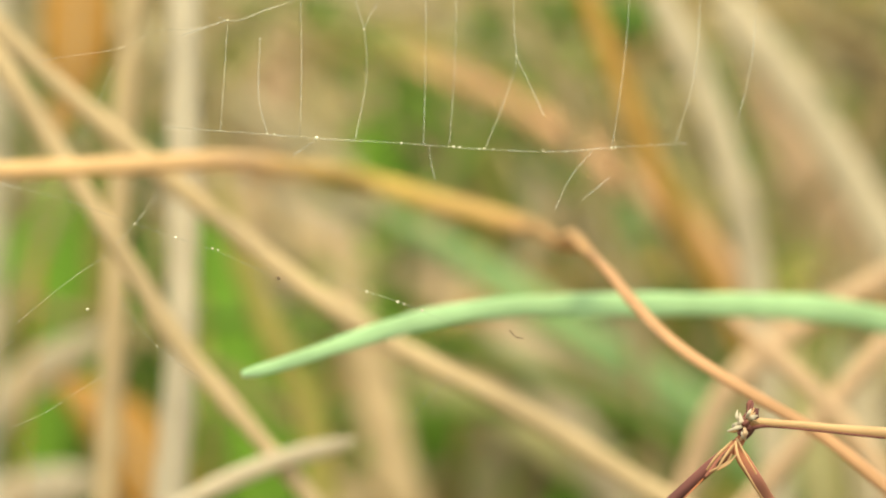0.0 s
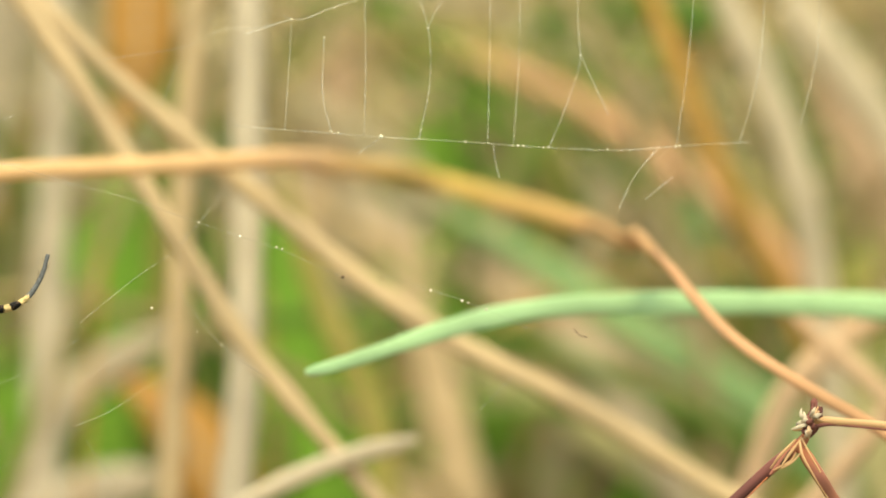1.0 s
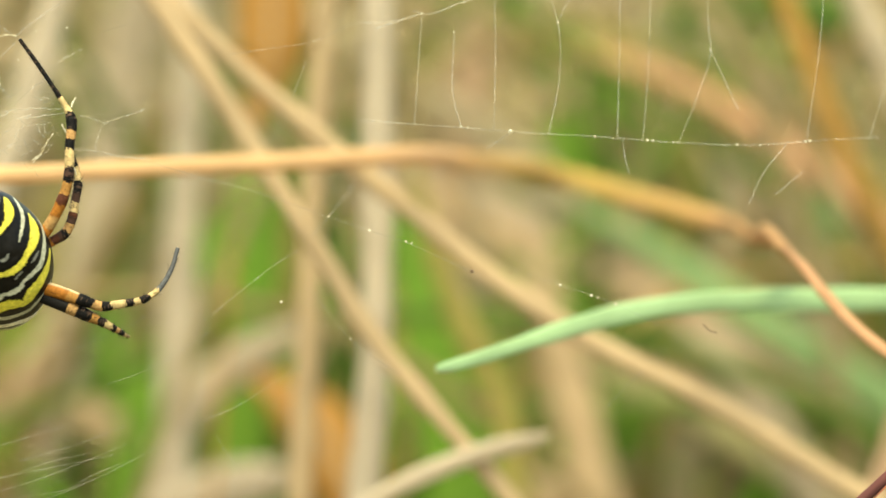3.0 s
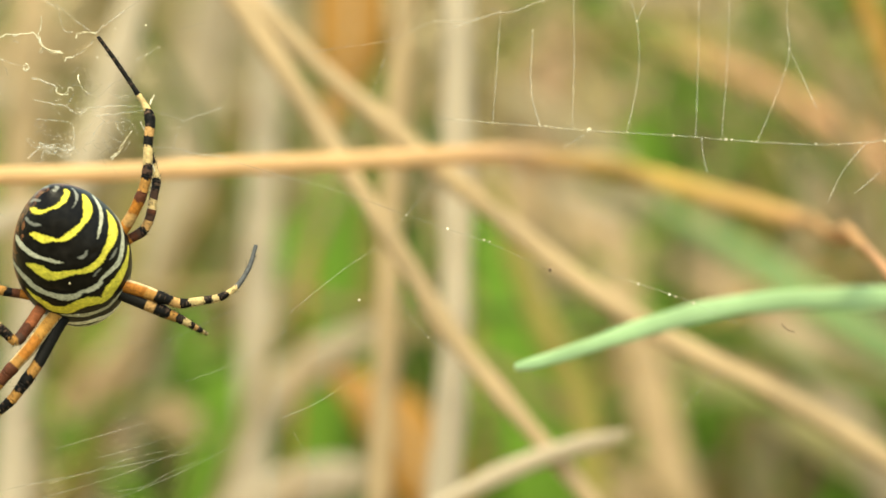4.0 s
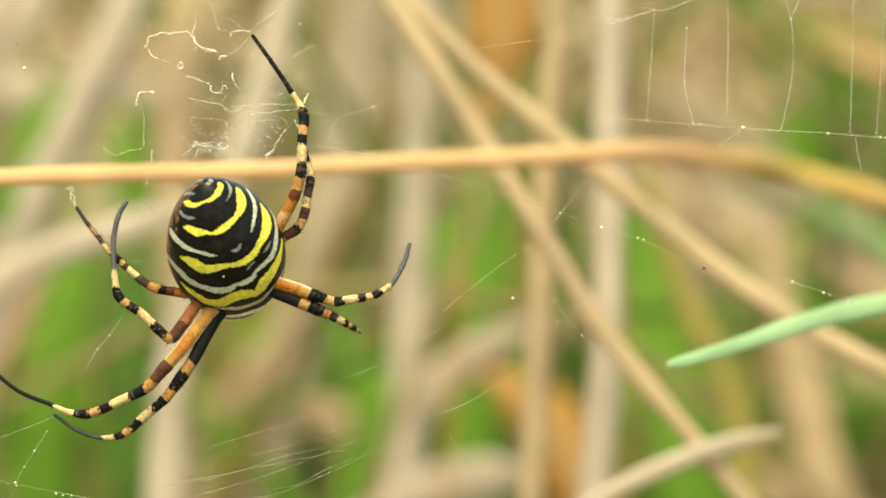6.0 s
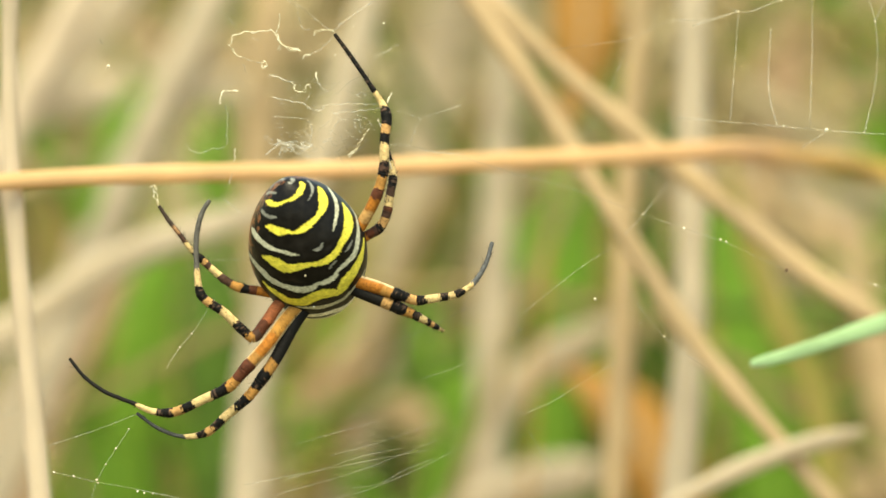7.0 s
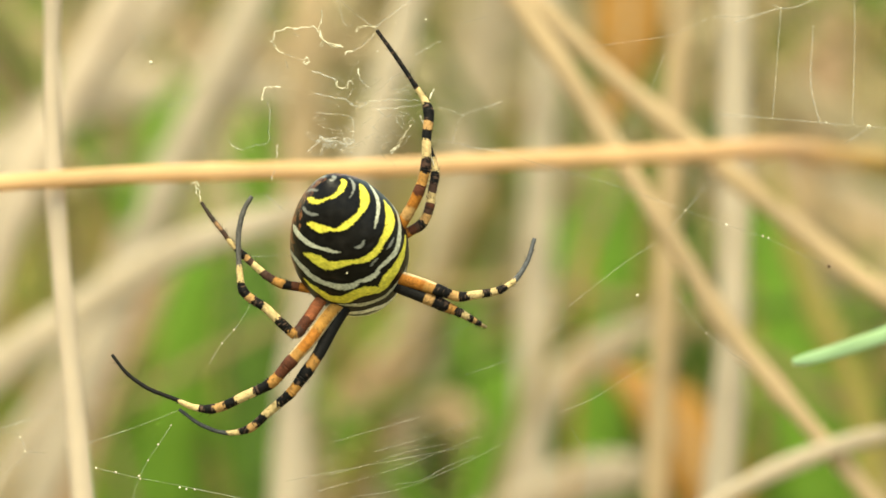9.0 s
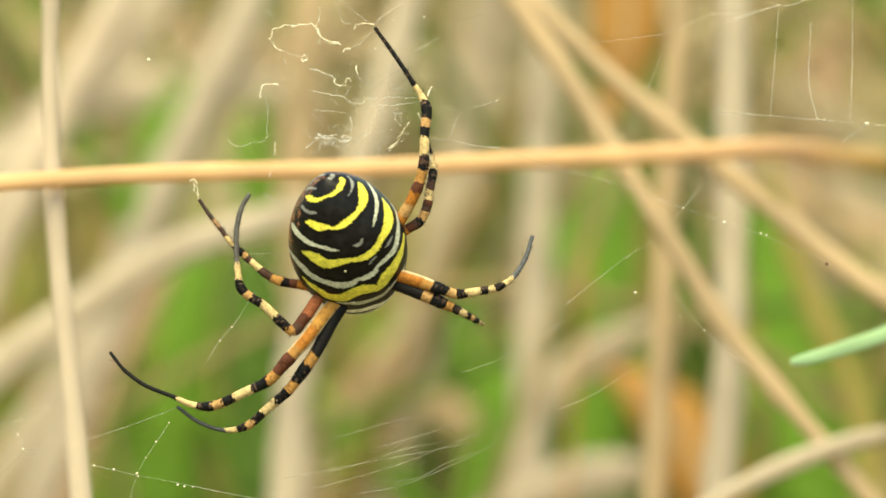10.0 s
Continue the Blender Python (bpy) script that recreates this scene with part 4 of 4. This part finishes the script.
leg(spider, [(650, 470, .3, 1.2, "femur"), (700, 489, .9, 1.5, ""), (745, 503, 1.3, 1.5, ""), (785, 517, 1.5, 1.2, "patella"), (812, 525, 1.3, 1.05, "tibia"), (845, 521, 1.0, .95, ""),
             (888, 512, .7, .78, "metatarsus"), (908, 499, .5, .60, "tarsus"), (932, 465, .3, .52, ""), (946, 422, .1, .40, "")],
    [(752, 505, O), (769, 511, A_), (796, 520, B), (811, 525, H_), (828, 523, B), (853, 519, C), (868, 516, B), (878, 514, C), (895, 508, B), (911, 495, C), (946, 422, (0.10, 0.10, 0.10))], 3, lambda c: c < -0.62)
leg(spider, [(650, 488, .0, 1.2, "femur"), (715, 511, .8, 1.5, ""), (755, 527, 1.1, 1.5, ""), (790, 543, 1.1, 1.2, "patella"), (814, 554, .9, .95, "tibia"), (836, 566, .4, .75, ""),
             (848, 573, .1, .55, "metatarsus"), (855, 577, -.3, .4, "tarsus"), (860, 579, -.9, .3, "")],
    [(752, 526, D_), (768, 533, H_), (792, 544, B), (804, 549, A_), (816, 555, B), (828, 562, C), (836, 566, B), (842, 569, H_), (850, 574, B), (860, 579, C)], 4)
leg(spider, [(640, 500, .4, 1.3, "femur"), (590, 548, 1.2, 1.55, ""), (545, 607, 2.0, 1.5, ""), (508, 648, 2.2, 1.3, "patella"), (486, 673, 2.0, 1.2, "tibia"), (437, 699, 1.6, 1.05, ""),
             (368, 724, .9, .95, "metatarsus"), (335, 718, .7, .62, "tarsus"), (316, 709, .6, .50, ""), (258, 685, .4, .46, ""), (225, 661, .2, .40, ""), (198, 628, .0, .32, "")],
    [(562, 585, (0.42, 0.20, 0.045)), (532, 622, O), (520, 636, A_), (494, 664, R), (478, 678, A_), (452, 692, B), (420, 706, C), (398, 714, B), (382, 719, H_), (354, 722, B), (318, 710, C), (198, 628, D_)], 5, lambda c: abs(c) > 0.80)
leg(spider, [(642, 505, .2, 1.3, "femur"), (600, 560, .9, 1.45, ""), (559, 635, 1.5, 1.3, ""), (536, 668, 1.6, 1.25, "patella"), (516, 694, 1.5, 1.1, "tibia"), (478, 727, 1.1, 1.0, ""),
             (438, 760, .7, .85, "metatarsus"), (410, 766, .5, .58, "tarsus"), (400, 766, .5, .48, ""), (358, 753, .3, .44, ""), (317, 725, .0, .32, "")],
    [(561, 632, D_), (550, 650, A_), (526, 682, B), (514, 696, A_), (494, 713, B), (470, 735, C), (452, 749, B), (441, 757, H_), (425, 763, B), (402, 766, C), (317, 725, (0.06, 0.062, 0.058))], 6)
leg(spider, [(625, 490, .3, 1.1, "femur"), (570, 530, 1.0, 1.3, ""), (543, 568, 1.6, 1.3, ""), (522, 590, 1.9, 1.15, "patella"), (505, 577, 2.0, 1.05, "tibia"), (475, 548, 2.1, 1.0, ""),
             (430, 511, 2.0, .95, "metatarsus"), (426, 488, 1.9, .72, "tarsus"), (424, 462, 1.7, .60, ""), (425, 400, 1.1, .58, ""), (435, 366, .7, .52, ""), (446, 348, .5, .42, "")],
    [(547, 562, (0.30, 0.095, 0.038)), (533, 580, R), (526, 588, U_), (513, 584, A_), (492, 563, B), (467, 541, C), (452, 528, B), (441, 520, H_), (427, 500, B), (424, 470, C), (446, 348, (0.085, 0.078, 0.068))], 7, lambda c: c < -0.9)
leg(spider, [(615, 470, .0, 1.0, "femur"), (565, 512, .4, 1.05, ""), (530, 508, .6, 1.05, ""), (492, 500, .8, .95, "patella"), (475, 490, .8, .9, "tibia"), (452, 471, .7, .8, ""),
             (430, 451, .5, .8, "metatarsus"), (412, 434, .4, .56, "tarsus"), (395, 411, .3, .5, ""), (372, 382, .1, .44, ""), (356, 358, -.1, .34, "")],
    [(528, 508, O), (516, 505, R), (502, 502, B), (484, 495, A_), (465, 482, U_), (448, 467, C), (440, 460, U_), (434, 455, H_), (417, 439, B), (403, 423, C), (393, 408, U_), (381, 394, (0.26, 0.14, 0.07)), (356, 358, (0.045, 0.03, 0.022))], 8)
for du in (-1, 1):
    path, s = glide([(*plan(640 + 12 * du, 520, .2), .6 * MM), (*plan(640 + 20 * du, 535, .4), .5 * MM), (*plan(640 + 14 * du, 545, .1), .3 * MM)], 20)
    v, f, g = tube(path[:, :3], path[:, 3], s, 8)
    linked("pedipalp", v, f, LEG_SKIN, spider, "", [A_] * len(v))


# ---------------------------------------------------------------- the orb web
web = new("orb_web")
tagged(web, "torn orb web of fine silk with white zigzag band", "spider web")
web.matrix_world = SITE


BACK_TO_SITE = SITE.inverted()


def on_web(u, v, z=0.0):
    """A place on the web, which slants away from the hub towards its torn side."""
    return tuple(BACK_TO_SITE @ spot(u, v, FOCUS - z * MM + 0.010 * max(0.0, min(1.0, (u - 950) / 500))))


def thread(marks, thick=0.05, material=None, name="thread", rough=0.0, seed=0):
    """A silk line through marks; rough: millimetres by which it wanders and swells like torn, clotted silk."""
    path, s = glide([on_web(*m) for m in marks], 12 + 8 * len(marks) + (60 if rough else 0))
    w = np.full(len(path), thick * MM)
    if rough:
        for i, q in enumerate(s / MM):
            path[i] += np.array([noise.noise((q * 1.7, seed, 0)) + 0.6 * noise.noise((q * 5, seed, 4)), noise.noise((q * 1.7, seed, 9)) + 0.6 * noise.noise((q * 5, seed, 7)), noise.noise((q, seed, 5))]) * rough * MM
            w[i] *= max(0.25, 1 + 1.3 * noise.noise((q * 3.1, seed, 2)) + 0.8 * noise.noise((q * 9, seed, 3)))
    v, f, g = tube(path, w, s, 5, 1.0, (0.2, 0.3, 1))
    return linked(name, v, f, material or SILK, web)


def bead(u, v, size=0.16, material=None, name="bead", z=0.0):
    bm = bmesh.new()
    bmesh.ops.create_icosphere(bm, subdivisions=2, radius=size * 0.40 * MM)
    for p in bm.verts:
        p.co *= 1 + 0.3 * noise.noise(p.co * 9000 + Vector((u, v, 0)))
        p.co += Vector(on_web(u, v, z))
    me = bpy.data.meshes.new(name)
    bm.to_mesh(me)
    bm.free()
    me.materials.append(material or SILK_DENSE)
    ob = new(name, me)
    ob.parent = web


def orb_web():
    rng = np.random.default_rng(11)
    # the beaded line on the far side and the threads that hang to it
    line = [(1270, 202), (1365, 210), (1450, 217), (1540, 225), (1680, 234), (1840, 247), (1980, 252), (2070, 246), (2200, 240)]
    thread(line, 0.06, SILK_FAINT)
    for u, v in [(1367, 210), (1450, 215), (1462, 217), (1512, 221), (1605, 228), (1688, 235), (1730, 238), (1772, 242), (1782, 242), (1792, 243), (1828, 246), (1836, 246),
                 (1942, 251), (1983, 253), (2022, 250), (2065, 247), (2072, 246)]:
        bead(u, v, rng.uniform(0.12, 0.3))
    bead(1538, 224, 0.46)
    for hang in ([(1382, 14), (1375, 110), (1367, 210)], [(1439, 47), (1438, 170), (1450, 215)], [(1512, -40), (1512, 110), (1508, 221)],
                 [(1600, -60), (1611, -17), (1624, 32), (1627, 120), (1606, 228)], [(1651, -17), (1634, 10), (1624, 32)], [(1736, -60), (1733, 100), (1728, 237)],
                 [(1790, -60), (1786, 90), (1774, 242)], [(1892, -60), (1893, 40), (1896, 82), (1870, 170), (1838, 246)], [(1896, 82), (1918, 130), (1945, 190)],
                 [(2104, -60), (2090, 90), (2066, 247)], [(1738, 240), (1742, 275), (1748, 300)], [(2030, 252), (1990, 300), (1962, 356)], [(2060, 300), (2010, 340)],
                 [(1366, 8), (1382, 14), (1455, -6), (1500, -20)], [(1300, 40), (1382, 14)], [(1535, 228), (1495, 255)], [(2230, -60), (2215, 120), (2180, 240)],
                 [(2330, -60), (2318, 100), (2290, 210)]):
        thread(hang, 0.070, SILK_FAINT)
    for u, v in [(1382, 14), (1439, 47), (1458, -5), (1896, 82), (1624, 32)]:
        bead(u, v, 0.2)
    # lower lines with droplets
    for low in ([(980, 300), (1060, 320), (1213, 373), (1285, 398), (1350, 420), (1460, 470)], [(1180, 410), (1215, 372), (1260, 320)],
                [(1540, 470), (1624, 498), (1690, 520), (1725, 535), (1800, 570)], [(1180, 500), (1250, 590), (1330, 650)], [(1700, 720), (1770, 650)],
                [(505, 852), (660, 822), (830, 790)], [(590, 782), (660, 762), (745, 738)], [(640, 612), (760, 590)],
                [(1040, 84), (1120, 73), (1190, 62), (1268, 30), (1310, 30), (1382, 14)], [(815, 42), (860, 30)], [(1176, 96), (1150, 165)], [(1260, 310), (1213, 373)], [(860, 262), (985, 300)], [(560, 870), (700, 830), (850, 772)]):
        thread(low, 0.034, SILK_FAINT)
    for u, v, sz in [(1213, 373, .2), (1285, 398, .3), (1350, 418, .26), (1360, 421, .2), (1128, 523, .34), (1208, 566, .2), (1250, 590, .2), (1624, 498, .34), (1679, 517, .3), (1690, 521, .24),
                     (1722, 533, .3), (1265, 30, .2), (1190, 62, .18), (700, 40, .2)]:
        bead(u, v, sz)
    bead(1467, 472, 0.42, DEBRIS_AND_SHADE, "debris")
    bead(1536, 475, 0.2, DEBRIS_AND_SHADE, "debris")
    thread([(1878, 570), (1890, 582), (1902, 585)], 0.09, DEBRIS_AND_SHADE, "debris")
    # turns of the sticky thread below and beside the hub
    for low in ([(580, 842), (640, 826), (720, 800), (790, 786)], [(700, 858), (745, 850), (790, 826), (840, 806)], [(620, 880), (700, 868), (800, 830), (920, 770)], [(660, 800), (760, 772), (850, 740)],
                [(700, 612), (760, 602), (840, 570), (900, 540)], [(820, 665), (890, 640), (960, 600), (1000, 575)], [(990, 730), (1045, 708), (1110, 668), (1165, 635)], [(1010, 755), (1030, 790), (1060, 830)],
                [(1000, 548), (1060, 500), (1110, 462), (1160, 430)], [(1020, 640), (1090, 590), (1150, 560)], [(430, 455), (520, 452)]):
        thread(low, 0.030, SILK_FAINT)
    # the corner with beaded lines under the front legs
    for low in ([(170, 829), (245, 846), (310, 858), (372, 871), (470, 890)], [(230, 905), (246, 846), (262, 815), (282, 785), (303, 753)], [(155, 784), (240, 756), (318, 726)],
                [(-60, 774), (35, 774), (44, 800), (18, 832), (-20, 870)], [(44, 800), (80, 802)], [(455, 520), (414, 584), (393, 608), (370, 645)]):
        thread(low, 0.045, SILK_FAINT)
    for u, v in [(170, 829), (205, 836), (248, 848), (246, 843), (262, 815), (318, 863), (330, 866), (345, 867), (280, 787), (303, 753), (44, 800), (35, 774), (55, 660), (414, 584), (393, 608), (473, 800)]:
        bead(u, v, rng.uniform(0.15, 0.3))
    bead(267, 111, 0.42)
    # lace of dense silk above the spider
    def lace(marks, strands=1, thick=0.05, material=SILK_FAINT, rough=0.12, seed=0):
        for strand in range(strands):
            jig = [(u + rng.normal(0, 1.1 * (strand > 0)), v + rng.normal(0, 1.1 * (strand > 0)), rng.normal(0, .2)) for u, v in marks]
            thread(jig, thick, material, "lace_thread", rough, seed * 5 + strand)

    clotted = ([(480, 73), (487, 60), (500, 52), (530, 50), (558, 50), (566, 60), (573, 72)], [(480, 73), (486, 83), (493, 91), (503, 94)], [(564, 54), (569, 66), (574, 72), (585, 77), (597, 82), (607, 84)],
               [(566, 82), (572, 74), (580, 78), (592, 84), (604, 80)], [(630, 57), (634, 49), (648, 46), (664, 48)], [(537, 106), (544, 102), (548, 109), (542, 114), (537, 108)], [(612, 97), (616, 91), (624, 93)],
               [(594, 142), (596, 152), (606, 156), (614, 152), (616, 145), (622, 143), (625, 150)], [(465, 178), (465, 166), (470, 156), (482, 154), (496, 154)], [(634, 122), (636, 136)],
               [(692, 272), (705, 258), (715, 240), (728, 222)], [(690, 268), (708, 256)], [(490, 258), (489, 280)], [(570, 18), (568, 38), (563, 52)], [(345, 327), (350, 335), (356, 358)], [(340, 325), (348, 322), (352, 330)])
    for k, marks in enumerate(clotted):
        lace(marks, 4 if k in (2, 3) else 2, 0.058, SILK_DENSE, 0.16, k)
    # white spines and spurs of the leg, added as short lace threads
    for k, marks in enumerate(([(760, 176), (764, 168), (768, 158)], [(744, 204), (746, 212), (751, 220)], [(763, 276), (766, 286), (770, 296)])):
        lace(marks, 2, 0.10, SILK_DENSE, 0.05, 40 + k)
    fine = ([(552, 125), (575, 133), (594, 142)], [(505, 108), (510, 122)], [(600, 5), (604, 25), (608, 38), (612, 45), (626, 46)], [(595, -4), (630, 25), (656, 45)], [(624, 91), (645, 78), (662, 60)], [(475, 20), (490, 40)],
            [(636, 136), (645, 150), (655, 156)], [(555, 165), (590, 173), (612, 177), (620, 183), (640, 188), (650, 182)], [(612, 177), (622, 163), (625, 156)], [(650, 180), (700, 177), (750, 178)], [(660, 195), (710, 190), (750, 185)],
            [(560, 200), (600, 203), (622, 208), (626, 225), (624, 248)], [(565, 240), (580, 250), (600, 250), (612, 256), (628, 250)], [(568, 270), (575, 255), (590, 262), (600, 250)], [(545, 268), (560, 255), (580, 246), (596, 244)],
            [(474, 180), (478, 205), (476, 230), (474, 253), (455, 257), (418, 263), (405, 250)], [(742, 248), (765, 250), (800, 252), (840, 262), (900, 268)], [(702, 208), (706, 222), (714, 229)], [(698, 206), (716, 205)],
            [(800, 255), (808, 225), (820, 205), (845, 195), (890, 180)], [(820, 205), (800, 196), (775, 190)], [(664, 48), (700, 20), (760, -20)], [(735, 98), (780, 72)], [(296, 190), (308, 184), (322, 184)], [(322, 184), (330, 168)],
            [(252, 62), (256, 72)], [(520, 62), (530, 64)], [(500, 370), (470, 345)], [(480, 320), (486, 300)], [(500, 95), (537, 106)])
    for k, marks in enumerate(fine):
        lace(marks, 2 if k in (0, 7, 12, 13, 14) else 1, 0.06, SILK_FAINT, 0.12, 60 + k)
    for k in range(46):
        u, v = rng.uniform(545, 720), rng.uniform(120, 285)
        a, ln = rng.normal(0, 0.6), rng.uniform(12, 46)
        lace([(u, v), (u + ln * 0.5 * math.cos(a), v + ln * 0.5 * math.sin(a) + rng.normal(0, 5)), (u + ln * math.cos(a), v + ln * math.sin(a))], 1, 0.032, SILK_FAINT, 0.12, 200 + k)
    for k in range(22):
        u, v = rng.normal(594, 20), rng.normal(252, 6)
        lace([(u + rng.normal(0, 8), v + rng.normal(0, 4)) for _ in range(4)], 1, 0.026, SILK, 0.1, 300 + k)
    for u, v in [(481, 74), (573, 73), (585, 78), (597, 83), (618, 93), (664, 49), (668, 91), (754, 35), (544, 112), (465, 176)]:
        bead(u, v, rng.uniform(0.14, 0.3))
    # anchor lines out to the stems
    for far in ([(600, 5), (400, -120, -20), (92, -150, -70)], [(-60, 774), (60, 740, -30), (128, 700, -70)], [(1600, -60), (1480, -160, -60), (1296, -220, -158)]):
        thread(far, 0.05, name="anchor_thread")


orb_web()


# ---------------------------------------------------------------- what moves: the web sways, the spider with it, its abdomen bobs
# seconds, spider sideways and upward in tenths of a millimetre, web's turn in degrees, abdomen sideways and upward
SWAY = [(0, 0.5, -4.6, 0.66, 1.5, -3.5), (0.5, 0.0, -5.2, 0.70, 1.5, -3.5), (1, 0.8, -5.2, 0.68, 1.5, -3.5), (1.5, 1.0, -4.0, 0.55, 1.5, -3.5), (2, 2.5, -5.3, 0.62, 1.5, -3.5),
        (2.5, 1.2, -3.9, 0.62, 1.5, -3.5), (4, -1.0, -1.3, 0.38, 1.6, -3.2), (4.5, 1.8, -3.4, 0.42, 2.0, -4.4), (5, 3.4, -2.8, 0.46, 1.6, -2.6), (5.5, 1.2, -2.0, 0.48, 1.5, 1.2),
        (7, 0.0, -1.8, 0.02, 0.6, 1.0), (7.5, 1.6, -4.4, 0, 1.0, -0.2), (8, 1.7, -5.4, 0, 0.3, 0.5), (8.5, 1.0, -2.2, 0, 0.3, 0), (9, 0, 0, 0, 0, 0), (9.5, 0.4, 0, 0.05, 0.8, -0.6), (10, -0.3, 2.4, 0, 0.5, -0.8)]


def motions():
    walk(spider, [(t, SITE @ pose(x / 1e4, y / 1e4, 0)) for t, x, y, turn, ax, ay in SWAY])
    walk(web, [(t, SITE @ pose(x / 1e4, y / 1e4, 0, 0, 0, turn)) for t, x, y, turn, ax, ay in SWAY])
    walk(back, [(t, pose(ax / 1e4, ay / 1e4, 0)) for t, x, y, turn, ax, ay in SWAY])


motions()
